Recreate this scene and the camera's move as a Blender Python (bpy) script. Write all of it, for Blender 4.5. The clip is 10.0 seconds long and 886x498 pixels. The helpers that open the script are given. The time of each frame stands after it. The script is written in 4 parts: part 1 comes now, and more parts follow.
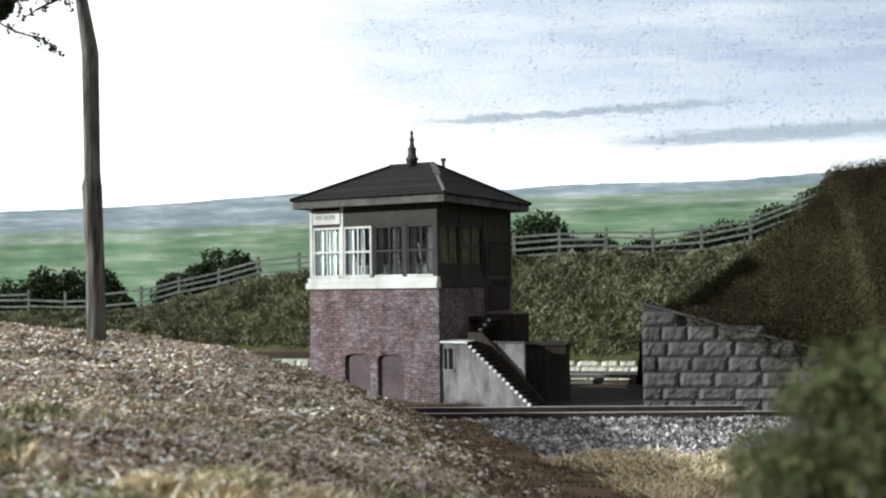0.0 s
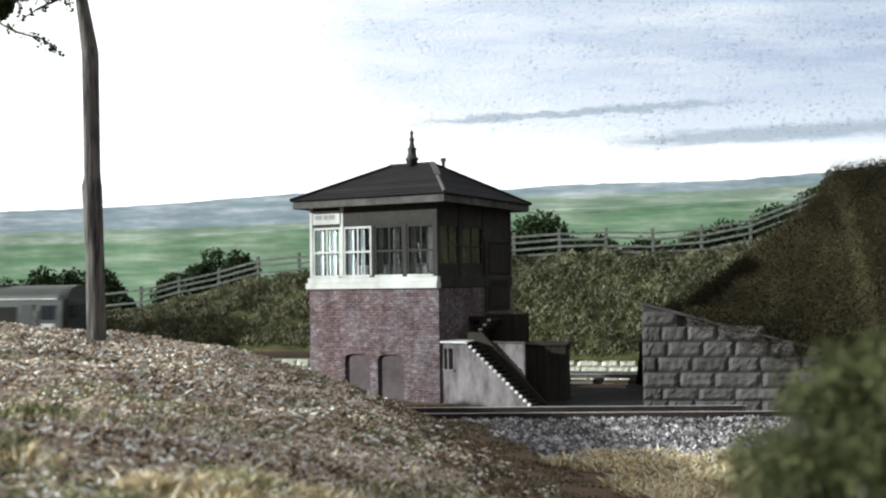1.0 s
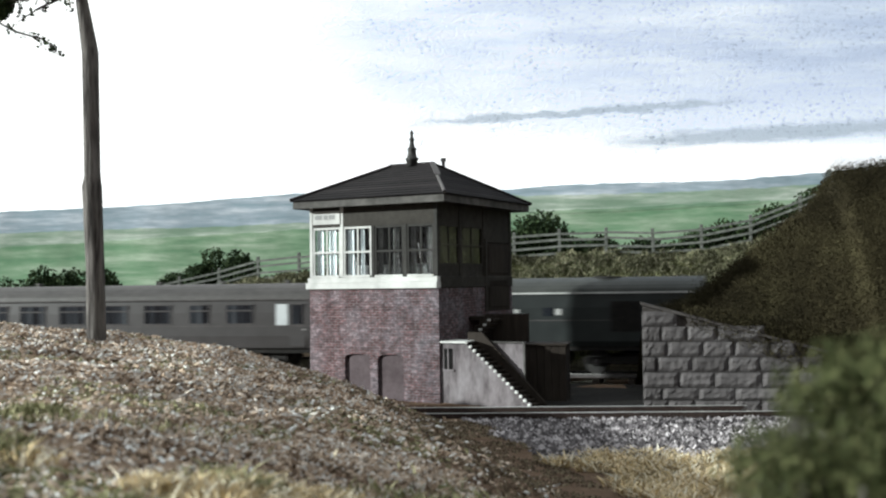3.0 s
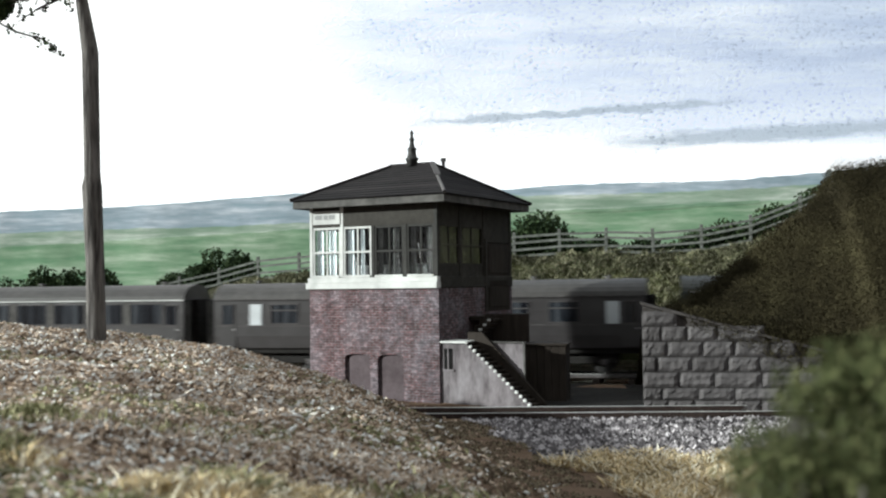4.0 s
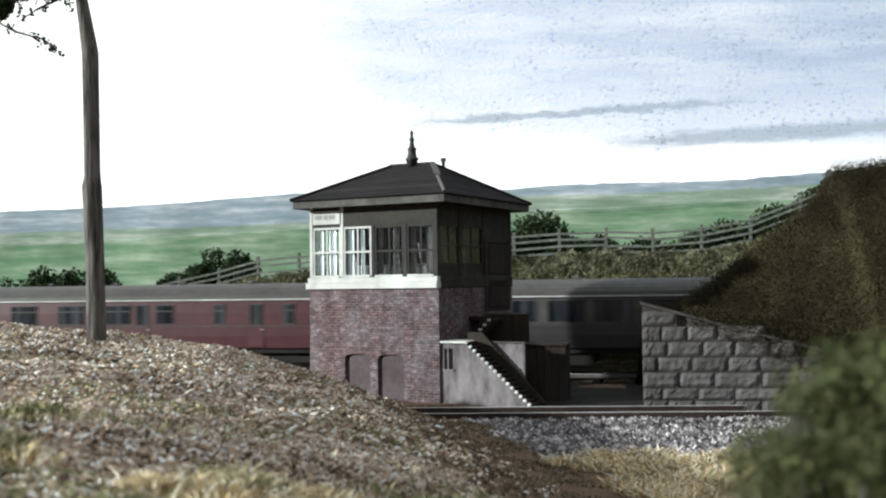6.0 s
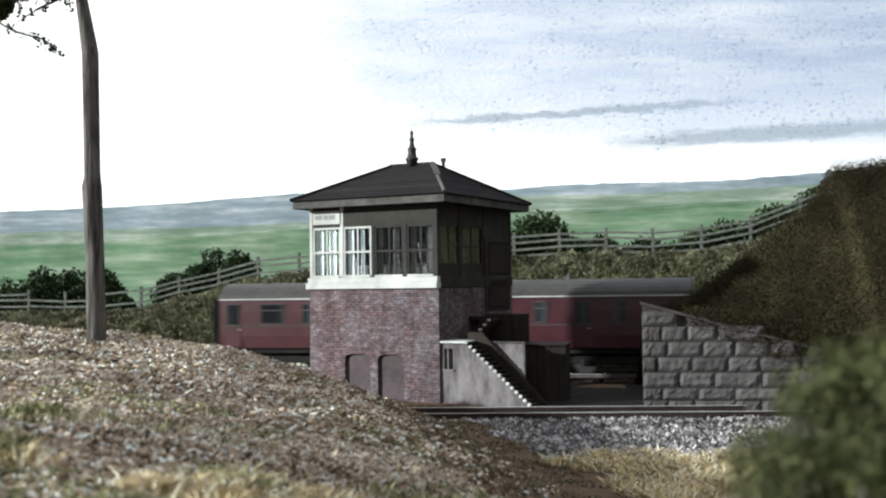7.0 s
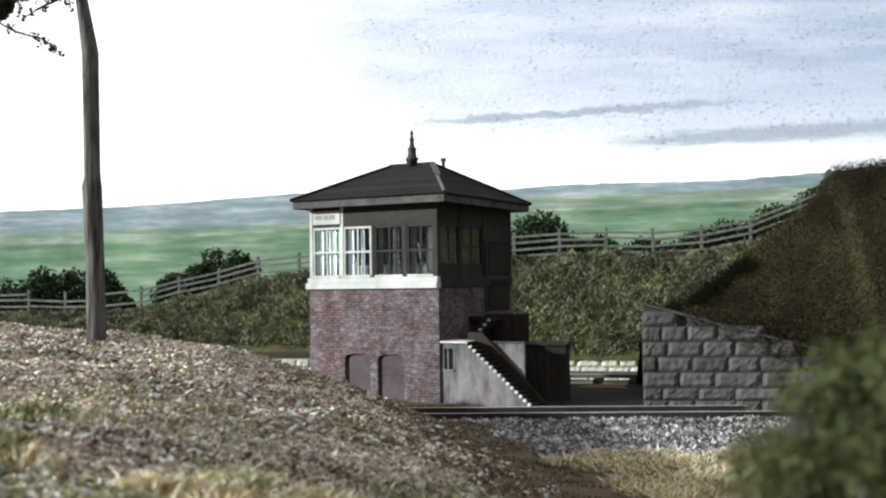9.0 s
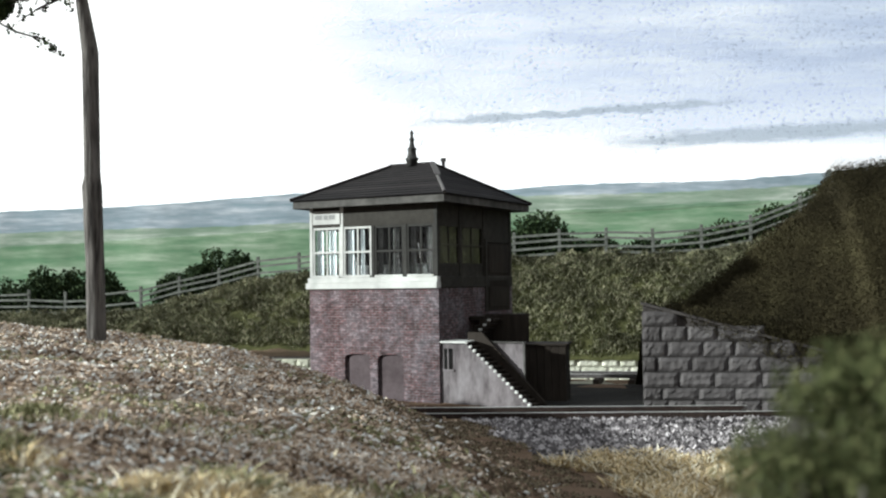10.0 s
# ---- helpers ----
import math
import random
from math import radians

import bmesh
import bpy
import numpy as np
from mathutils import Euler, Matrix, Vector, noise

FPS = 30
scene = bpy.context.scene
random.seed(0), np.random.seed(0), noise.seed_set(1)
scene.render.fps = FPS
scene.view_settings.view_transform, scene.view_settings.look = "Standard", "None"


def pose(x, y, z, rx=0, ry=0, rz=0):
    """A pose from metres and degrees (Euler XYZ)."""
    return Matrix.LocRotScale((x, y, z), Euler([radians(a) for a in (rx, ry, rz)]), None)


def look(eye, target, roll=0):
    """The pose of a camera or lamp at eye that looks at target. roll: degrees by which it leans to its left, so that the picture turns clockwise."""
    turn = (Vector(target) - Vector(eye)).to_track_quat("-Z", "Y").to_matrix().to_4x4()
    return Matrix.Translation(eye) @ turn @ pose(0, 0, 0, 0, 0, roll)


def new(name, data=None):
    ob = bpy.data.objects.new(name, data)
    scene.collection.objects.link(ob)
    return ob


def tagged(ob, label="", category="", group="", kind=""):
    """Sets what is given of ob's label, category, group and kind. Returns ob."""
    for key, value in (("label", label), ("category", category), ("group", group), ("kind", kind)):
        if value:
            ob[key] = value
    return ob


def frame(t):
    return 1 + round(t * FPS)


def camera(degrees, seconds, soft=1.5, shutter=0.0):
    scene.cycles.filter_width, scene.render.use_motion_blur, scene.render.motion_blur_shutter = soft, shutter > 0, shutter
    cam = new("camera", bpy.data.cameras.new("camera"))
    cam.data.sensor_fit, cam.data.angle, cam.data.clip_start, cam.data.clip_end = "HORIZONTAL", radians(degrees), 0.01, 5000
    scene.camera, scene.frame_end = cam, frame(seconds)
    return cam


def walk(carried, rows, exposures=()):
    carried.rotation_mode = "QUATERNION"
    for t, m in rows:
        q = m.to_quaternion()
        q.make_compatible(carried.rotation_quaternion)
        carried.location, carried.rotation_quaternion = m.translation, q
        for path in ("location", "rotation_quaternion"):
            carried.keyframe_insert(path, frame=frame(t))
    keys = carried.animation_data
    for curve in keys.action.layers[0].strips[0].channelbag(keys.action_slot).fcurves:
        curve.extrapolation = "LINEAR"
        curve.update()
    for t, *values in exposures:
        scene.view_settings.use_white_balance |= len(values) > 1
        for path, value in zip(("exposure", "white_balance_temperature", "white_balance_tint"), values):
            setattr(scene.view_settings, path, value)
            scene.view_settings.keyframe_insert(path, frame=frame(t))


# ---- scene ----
# A model railway at 1:76. Sizes below are full-size metres, fitted to the camera's view; K brings them to the model's
# size.
K = 1 / 76.0
cam = camera(45, 10.0, soft=2.2, shutter=0.5)
cam.data.dof.use_dof = True
cam.data.dof.focus_distance = 37 * K
cam.data.dof.aperture_fstop = 70.0
EYE, AIM = Vector((0, 0, 3.9)) * K, Vector((0, 100, 7.017)) * K
walk(cam, [(0.0, look(EYE, AIM, -0.8)), (10.0, look(EYE, AIM, -0.8))], exposures=[(0.0, 0.0), (10.0, 0.0)])

# ---- light: one low lamp far off along the line, and the room's soft light ----
SUN_WAY = Vector((1.0, 0.20, -0.235))
world = bpy.data.worlds.new("room_light")
scene.world = world
world.use_nodes = True
wn = world.node_tree
# soft light made stronger overhead, with no source seen, to lift the mound
wc = wn.nodes.new("ShaderNodeTexCoord")
ws = wn.nodes.new("ShaderNodeSeparateXYZ")
wr = wn.nodes.new("ShaderNodeValToRGB")
wr.color_ramp.elements[0].position, wr.color_ramp.elements[0].color = 0.42, (0.30, 0.307, 0.305, 1)
wr.color_ramp.elements[1].position, wr.color_ramp.elements[1].color = 0.85, (0.80, 0.88, 0.90, 1)
wn.links.new(wc.outputs["Generated"], ws.inputs[0])
wn.links.new(ws.outputs[2], wr.inputs["Fac"])
wn.links.new(wr.outputs["Color"], wn.nodes["Background"].inputs["Color"])
wn.nodes["Background"].inputs["Strength"].default_value = 1.05
sun = new("low_lamp", bpy.data.lights.new("low_lamp", "SUN"))
sun.data.energy, sun.data.angle, sun.data.color = 7.6, radians(1.6), (0.925, 1.0, 0.965)
sun.matrix_world = look(-SUN_WAY, (0, 0, 0))


# ---- materials ----
def ramp(nt, fac, stops):
    n = nt.nodes.new("ShaderNodeValToRGB")
    while len(n.color_ramp.elements) < len(stops):
        n.color_ramp.elements.new(0.5)
    for e, (p, c) in zip(n.color_ramp.elements, stops):
        e.position, e.color = p, (*c, 1)
    nt.links.new(fac, n.inputs["Fac"])
    return n.outputs["Color"]


def mixed(nt, kind, fac, a, b):
    n = nt.nodes.new("ShaderNodeMix")
    n.data_type, n.blend_type = "RGBA", kind
    for sock, v in ((n.inputs[0], fac), (n.inputs[6], a), (n.inputs[7], b)):
        if isinstance(v, (int, float)):
            sock.default_value = v
        elif isinstance(v, tuple):
            sock.default_value = (*v, 1)
        else:
            nt.links.new(v, sock)
    return n.outputs[2]


def noise_of(nt, vec, scale, detail=4, rough=0.6, stretch=None):
    if stretch:
        m = nt.nodes.new("ShaderNodeMapping")
        m.inputs["Scale"].default_value = stretch
        nt.links.new(vec, m.inputs["Vector"])
        vec = m.outputs["Vector"]
    n = nt.nodes.new("ShaderNodeTexNoise")
    n.inputs["Scale"].default_value, n.inputs["Detail"].default_value, n.inputs["Roughness"].default_value = scale, detail, rough
    nt.links.new(vec, n.inputs["Vector"])
    return n.outputs["Fac"]


def material(name, stops, fine=6.0, broad=0.5, rough=0.8, metal=0.0, bump=0.02, stretch=None, island=0.0, piece=0.0, patch=0.35, coat=0.0):
    """Colour stops over fine noise, darkened and lightened over broad noise, with relief; island and piece vary the parts."""
    m = bpy.data.materials.new(name)
    m.use_nodes = True
    nt = m.node_tree
    bsdf = nt.nodes["Principled BSDF"]
    vec = nt.nodes.new("ShaderNodeTexCoord").outputs["Object"]
    f = noise_of(nt, vec, fine, 5, 0.65, stretch)
    if island or piece:
        src = nt.nodes.new("ShaderNodeNewGeometry").outputs["Random Per Island"] if island else nt.nodes.new("ShaderNodeObjectInfo").outputs["Random"]
        mx = nt.nodes.new("ShaderNodeMix")
        mx.inputs[0].default_value = island or piece
        nt.links.new(f, mx.inputs[2]), nt.links.new(src, mx.inputs[3])
        f2 = mx.outputs[0]
    else:
        f2 = f
    col = ramp(nt, f2, stops)
    b = noise_of(nt, vec, broad, 3)
    shade = ramp(nt, b, [(0.3, (1 - patch,) * 3), (0.7, (1, 1, 1))])
    col = mixed(nt, "MULTIPLY", 1.0, col, shade)
    nt.links.new(col, bsdf.inputs["Base Color"])
    bsdf.inputs["Roughness"].default_value, bsdf.inputs["Metallic"].default_value = rough, metal
    bsdf.inputs["Coat Weight"].default_value = coat
    if rough >= 0.7:
        bsdf.inputs["Specular IOR Level"].default_value = 0.12
    if bump:
        bp = nt.nodes.new("ShaderNodeBump")
        bp.inputs["Strength"].default_value, bp.inputs["Distance"].default_value = 0.8, bump * K
        nt.links.new(f, bp.inputs["Height"])
        nt.links.new(bp.outputs["Normal"], bsdf.inputs["Normal"])
    return m


def sheen(mat, level, rough):
    b = mat.node_tree.nodes["Principled BSDF"]
    b.inputs["Specular IOR Level"].default_value, b.inputs["Roughness"].default_value = level, rough
    return mat


def brick_material(name, tint, mortar, dims=(0.25, 0.090)):
    m = bpy.data.materials.new(name)
    m.use_nodes = True
    nt = m.node_tree
    bsdf = nt.nodes["Principled BSDF"]
    vec = nt.nodes.new("ShaderNodeTexCoord").outputs["Object"]
    sep = nt.nodes.new("ShaderNodeSeparateXYZ")
    nt.links.new(vec, sep.inputs[0])
    add = nt.nodes.new("ShaderNodeMath")
    nt.links.new(sep.outputs[0], add.inputs[0]), nt.links.new(sep.outputs[1], add.inputs[1])
    com = nt.nodes.new("ShaderNodeCombineXYZ")
    nt.links.new(add.outputs[0], com.inputs[0]), nt.links.new(sep.outputs[2], com.inputs[1])
    br = nt.nodes.new("ShaderNodeTexBrick")
    br.inputs["Scale"].default_value = 1.0
    br.inputs["Brick Width"].default_value, br.inputs["Row Height"].default_value = dims
    br.inputs["Mortar Size"].default_value, br.inputs["Mortar Smooth"].default_value = 0.012, 0.3
    br.inputs["Color1"].default_value, br.inputs["Color2"].default_value = (*tint[0], 1), (*tint[1], 1)
    br.inputs["Mortar"].default_value = (*mortar, 1)
    nt.links.new(com.outputs[0], br.inputs["Vector"])
    bloom = ramp(nt, noise_of(nt, vec, 1.1, 5, 0.7), [(0.44, (0, 0, 0)), (0.62, (1, 1, 1))])
    col = mixed(nt, "MIX", bloom, br.outputs["Color"], mixed(nt, "MIX", 0.62, br.outputs["Color"], (0.215, 0.180, 0.20)))
    # the red dulls and darkens to grey towards the stair end
    run = nt.nodes.new("ShaderNodeMapRange")
    run.inputs["From Min"].default_value, run.inputs["From Max"].default_value = -4.2, -0.2
    run.inputs["To Max"].default_value = 0.75
    nt.links.new(sep.outputs[0], run.inputs["Value"])
    col = mixed(nt, "MIX", run.outputs[0], col, mixed(nt, "MULTIPLY", 1.0, col, (0.80, 0.93, 0.96)))
    streak = ramp(nt, noise_of(nt, vec, 1.6, 4, 0.7, (1.4, 1, 0.35)), [(0.36, (0.55, 0.52, 0.54)), (0.55, (1.0, 1.0, 1.0))])
    col = mixed(nt, "MULTIPLY", 0.8, col, streak)
    speck = ramp(nt, noise_of(nt, vec, 6.0, 4, 0.8, (0.7, 1, 1.4)), [(0.36, (0.40,) * 3), (0.52, (0.95,) * 3), (0.64, (1.9,) * 3)])
    nt.links.new(mixed(nt, "MULTIPLY", 1.0, col, speck), bsdf.inputs["Base Color"])
    bsdf.inputs["Roughness"].default_value = 0.9
    bp = nt.nodes.new("ShaderNodeBump")
    bp.inputs["Strength"].default_value, bp.inputs["Distance"].default_value = 0.7, 0.03 * K
    bp.invert = True
    nt.links.new(br.outputs["Fac"], bp.inputs["Height"]), nt.links.new(bp.outputs["Normal"], bsdf.inputs["Normal"])
    return m


def glass_material(name, tint, rough=0.08):
    m = bpy.data.materials.new(name)
    m.use_nodes = True
    b = m.node_tree.nodes["Principled BSDF"]
    b.inputs["Base Color"].default_value, b.inputs["Roughness"].default_value = (*tint, 1), rough
    b.inputs["Transmission Weight"].default_value, b.inputs["IOR"].default_value = 1.0, 1.35
    return m


def sky_material():
    """Self-lit emulsion sky on a stippled board: lamp falloff painted white left to blue grey right, long dry-brushed
    clouds.
    """
    m = bpy.data.materials.new("painted_sky")
    m.use_nodes = True
    nt = m.node_tree
    bsdf = nt.nodes["Principled BSDF"]
    vec = nt.nodes.new("ShaderNodeTexCoord").outputs["Object"]
    sep = nt.nodes.new("ShaderNodeSeparateXYZ")
    nt.links.new(vec, sep.inputs[0])
    ma = nt.nodes.new("ShaderNodeMapRange")
    ma.inputs["From Min"].default_value, ma.inputs["From Max"].default_value = -14, 30
    nt.links.new(sep.outputs[0], ma.inputs["Value"])
    up = nt.nodes.new("ShaderNodeMapRange")
    up.inputs["From Min"].default_value, up.inputs["From Max"].default_value = 12.5, 20.0
    nt.links.new(sep.outputs[2], up.inputs["Value"])
    both = nt.nodes.new("ShaderNodeMath")
    both.operation = "MULTIPLY"
    nt.links.new(ma.outputs[0], both.inputs[0]), nt.links.new(up.outputs[0], both.inputs[1])
    base = ramp(nt, both.outputs[0], [(0.0, (0.93, 0.93, 0.93)), (0.20, (0.55, 0.60, 0.70)), (0.9, (0.33, 0.39, 0.51))])
    cloud = ramp(nt, noise_of(nt, vec, 1.0, 5, 0.6, (0.07, 1, 0.55)), [(0.42, (0, 0, 0)), (0.74, (0.8, 0.8, 0.8))])
    base = mixed(nt, "MIX", cloud, base, mixed(nt, "MIX", ma.outputs[0], (0.88, 0.89, 0.91), (0.52, 0.57, 0.65)))
    streak = ramp(nt, noise_of(nt, vec, 1.0, 4, 0.6, (0.05, 1, 0.9)), [(0.60, (0, 0, 0)), (0.70, (0.7, 0.7, 0.7))])
    s2 = nt.nodes.new("ShaderNodeMath")
    s2.operation = "MULTIPLY"
    nt.links.new(streak, s2.inputs[0]), nt.links.new(ma.outputs[0], s2.inputs[1])
    base = mixed(nt, "MIX", s2.outputs[0], base, (0.52, 0.57, 0.64))

    def calc(op, a, b=0.0):
        n = nt.nodes.new("ShaderNodeMath")
        n.operation = op
        for sock, v in zip(n.inputs, (a, b)):
            if isinstance(v, (int, float)):
                sock.default_value = v
            else:
                nt.links.new(v, sock)
        return n.outputs[0]

    wob = noise_of(nt, vec, 1.0, 4, 0.65, (0.5, 1, 1.6))
    # long grey brush strokes: middle x, half length, height there, slope, half width
    for cx, half, cz, slope, wide in ((10.0, 13.0, 15.9, 0.055, 0.42), (24.0, 13.5, 14.2, 0.05, 0.75)):
        off = calc("SUBTRACT", sep.outputs[2], calc("ADD", calc("MULTIPLY", calc("SUBTRACT", sep.outputs[0], cx), slope), cz))
        off = calc("ADD", off, calc("MULTIPLY", calc("SUBTRACT", wob, 0.5), 1.3))
        across = calc("SUBTRACT", 1.0, calc("ABSOLUTE", calc("DIVIDE", off, wide)))
        length = calc("SUBTRACT", 1.0, calc("POWER", calc("ABSOLUTE", calc("DIVIDE", calc("SUBTRACT", sep.outputs[0], cx), half)), 2.0))
        m1 = calc("MULTIPLY", calc("MAXIMUM", across, 0.0), calc("MAXIMUM", length, 0.0))
        base = mixed(nt, "MIX", calc("MINIMUM", calc("MULTIPLY", m1, 1.5), 0.8), base, (0.28, 0.335, 0.40))
    grit = noise_of(nt, vec, 3.2, 5, 0.7, (0.8, 1, 1.3))
    where = ramp(nt, noise_of(nt, vec, 0.35, 3, 0.6), [(0.42, (0.1, 0.1, 0.1)), (0.60, (1, 1, 1))])
    # dark flecks put the raked shade of the stipple into the colour
    col = mixed(nt, "MULTIPLY", where, base, ramp(nt, grit, [(0.34, (0.42, 0.47, 0.53)), (0.47, (1, 1, 1))]))
    nt.links.new(col, bsdf.inputs["Base Color"]), nt.links.new(col, bsdf.inputs["Emission Color"])
    # the board glows so that it looks lit; it is no lamp
    bsdf.inputs["Emission Strength"].default_value = 0.75
    bsdf.inputs["Roughness"].default_value = 0.9
    bp = nt.nodes.new("ShaderNodeBump")
    bp.inputs["Strength"].default_value, bp.inputs["Distance"].default_value = 0.8, 0.16 * K
    nt.links.new(grit, bp.inputs["Height"]), nt.links.new(bp.outputs["Normal"], bsdf.inputs["Normal"])
    return m


def glowing_hill_material(name, stops, rough_scale=0.6, glow=0.55):
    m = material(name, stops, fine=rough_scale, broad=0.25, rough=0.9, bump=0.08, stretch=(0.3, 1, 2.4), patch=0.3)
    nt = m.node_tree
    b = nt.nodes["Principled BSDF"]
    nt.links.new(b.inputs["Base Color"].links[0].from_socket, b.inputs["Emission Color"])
    # emission makes the painted hills look lit, though the board gives no light
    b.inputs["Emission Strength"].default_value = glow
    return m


BRICK = brick_material("weathered_red_brick", ((0.080, 0.034, 0.036), (0.138, 0.064, 0.068)), (0.145, 0.125, 0.132))
PANEL = material("painted_brick_panel", [(0.3, (0.088, 0.066, 0.072)), (0.7, (0.135, 0.108, 0.115))], fine=5, rough=0.85, patch=0.4)
WHITE = material("white_paint", [(0.3, (0.616, 0.616, 0.598)), (0.7, (0.739, 0.739, 0.722))], fine=3, rough=0.85, bump=0.006, patch=0.5)
# dark tone carries the shade of head boards and right end, sill included
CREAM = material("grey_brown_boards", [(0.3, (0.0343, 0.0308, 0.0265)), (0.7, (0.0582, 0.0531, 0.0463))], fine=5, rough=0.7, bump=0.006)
PLASTER = material("stained_plaster", [(0.30, (0.075, 0.064, 0.068)), (0.48, (0.18, 0.160, 0.168)), (0.70, (0.31, 0.285, 0.30))], fine=2.4, broad=0.9, rough=0.85, stretch=(1, 1, 0.35))
# on the fascia this grey stands in for shade
FASCIA = material("dirty_grey_fascia", [(0.3, (0.0723, 0.0688, 0.0654)), (0.7, (0.145, 0.139, 0.132))], fine=3, broad=0.7, rough=0.85, bump=0.006, patch=0.5)
# shaded copy of the white paint, for the right-hand bays
SHADEWHITE = material("greyed_white_paint", [(0.3, (0.0379, 0.0364, 0.0342)), (0.7, (0.0643, 0.0627, 0.0596))], fine=5, rough=0.85, bump=0.006, patch=0.35)
SLATE = material("dark_slate", [(0.3, (0.020, 0.018, 0.019)), (0.7, (0.038, 0.033, 0.034))], fine=3, rough=0.9, bump=0.02, piece=0.5)
MATTBLACK = material("soot_black", [(0.3, (0.008, 0.008, 0.008)), (0.7, (0.014, 0.013, 0.013))], fine=8, rough=1.0, bump=0)
LEAD = material("dull_lead", [(0.3, (0.075, 0.068, 0.068)), (0.7, (0.14, 0.13, 0.13))], fine=6, rough=0.7)
IRON = material("black_iron", [(0.3, (0.02, 0.02, 0.02)), (0.7, (0.045, 0.042, 0.04))], fine=8, rough=0.6)
TIMBER = material("dark_stained_timber", [(0.3, (0.0224, 0.0176, 0.0144)), (0.7, (0.048, 0.0384, 0.032))], fine=4, rough=0.75, stretch=(1, 1, 0.2))
STONE = material("gritty_grey_stone", [(0.2, (0.06, 0.0544, 0.0544)), (0.8, (0.188, 0.174, 0.176))], fine=3.0, broad=1.1, rough=0.95, bump=0.07, piece=0.30, patch=0.5)
PALE_STONE = material("pale_limestone", [(0.2, (0.50, 0.50, 0.40)), (0.8, (0.82, 0.81, 0.69))], fine=4, rough=0.9, bump=0.08, piece=0.4)
MORTAR = material("dark_mortar", [(0.3, (0.055, 0.048, 0.046)), (0.7, (0.12, 0.108, 0.104))], fine=6, rough=0.95)
EARTH = material("brown_earth", [(0.3, (0.111, 0.0686, 0.0449)), (0.7, (0.198, 0.132, 0.0899))], fine=2.2, broad=0.35, rough=0.95, bump=0.10)
LITTER = material("brown_leaf_litter", [(0.10, (0.115, 0.079, 0.0535)), (0.36, (0.436, 0.319, 0.234)), (0.66, (0.735, 0.591, 0.468)), (0.86, (0.882, 0.883, 0.87))], fine=3, broad=0.3, rough=0.9, bump=0, island=0.85)
CRUMB = material("earth_crumb", [(0.05, (0.05, 0.036, 0.025)), (0.55, (0.16, 0.12, 0.085)), (1.0, (0.34, 0.30, 0.20))], fine=2, broad=0.4, rough=0.95, bump=0, island=0.8)
MOSS = material("olive_grass", [(0.05, (0.121, 0.121, 0.0607)), (0.6, (0.324, 0.317, 0.169)), (1.0, (0.621, 0.581, 0.365))], fine=1.5, broad=0.4, rough=0.9, bump=0, island=0.8)
TURF = material("dull_bank_turf", [(0.3, (0.0508, 0.0545, 0.0218)), (0.7, (0.109, 0.109, 0.0472))], fine=2.5, broad=0.4, rough=0.95, bump=0.10)
BLADES = material("bank_grass", [(0.05, (0.0784, 0.084, 0.0473)), (0.45, (0.202, 0.205, 0.118)), (0.8, (0.35, 0.331, 0.22)), (1.0, (0.516, 0.467, 0.359))], fine=1.5, broad=0.6, rough=0.9, bump=0, island=0.8, patch=0.6)
STRAW = material("straw_grass", [(0.05, (0.294, 0.22, 0.12)), (0.5, (0.823, 0.644, 0.377)), (1.0, (0.95, 0.95, 0.86))], fine=1.5, broad=0.6, rough=0.9, bump=0, island=0.75)
LEAF = material("dark_bush_leaf", [(0.05, (0.016, 0.030, 0.013)), (0.6, (0.036, 0.060, 0.024)), (1.0, (0.075, 0.105, 0.042))], fine=1.5, broad=0.5, rough=0.8, bump=0, island=0.8)
SCRUB = material("brown_green_scrub", [(0.25, (0.0275, 0.0221, 0.0123)), (0.5, (0.0469, 0.0393, 0.0203)), (0.75, (0.075, 0.0665, 0.0337))], fine=0.5, broad=0.25, rough=1.0, bump=0, island=0.18, patch=0.5)
NEARBUSH = material("soft_green_foliage", [(0.05, (0.0265, 0.0341, 0.0131)), (0.5, (0.0768, 0.0915, 0.0372)), (1.0, (0.217, 0.213, 0.103))], fine=1.5, broad=0.8, rough=0.85, bump=0, island=0.7)
CHIP = material("ballast_chip", [(0.05, (0.052, 0.0466, 0.049)), (0.50, (0.208, 0.189, 0.196)), (1.0, (0.834, 0.777, 0.792))], fine=3, broad=0.5, rough=0.85, bump=0, island=0.8)
BARK = material("grey_bark", [(0.35, (0.0425, 0.0374, 0.0357)), (0.68, (0.238, 0.217, 0.204))], fine=3, broad=0.5, rough=0.9, bump=0.09, stretch=(3, 3, 0.25))
FENCEWOOD = material("weathered_fence_wood", [(0.3, (0.0634, 0.066, 0.0594)), (0.7, (0.242, 0.252, 0.229))], fine=4, rough=0.85, stretch=(1, 1, 3), bump=0.01)
RUST = material("rusty_rail_web", [(0.3, (0.030, 0.022, 0.020)), (0.7, (0.065, 0.046, 0.040))], fine=8, rough=0.85)
# pale and barely metallic: the rails' glint is put into the colour
STEEL = material("polished_rail_head", [(0.3, (0.62, 0.61, 0.60)), (0.7, (0.78, 0.77, 0.76))], fine=8, rough=0.5, metal=0.25, bump=0)
SLEEPER = material("creosoted_sleeper", [(0.3, (0.03, 0.024, 0.02)), (0.7, (0.07, 0.058, 0.05))], fine=5, rough=0.9, stretch=(0.3, 2, 2))
LOCO_GREEN = material("dull_green_grey_paint", [(0.3, (0.0186, 0.0232, 0.0232)), (0.7, (0.026, 0.0307, 0.0307))], fine=2, rough=0.42, bump=0.004, patch=0.25)
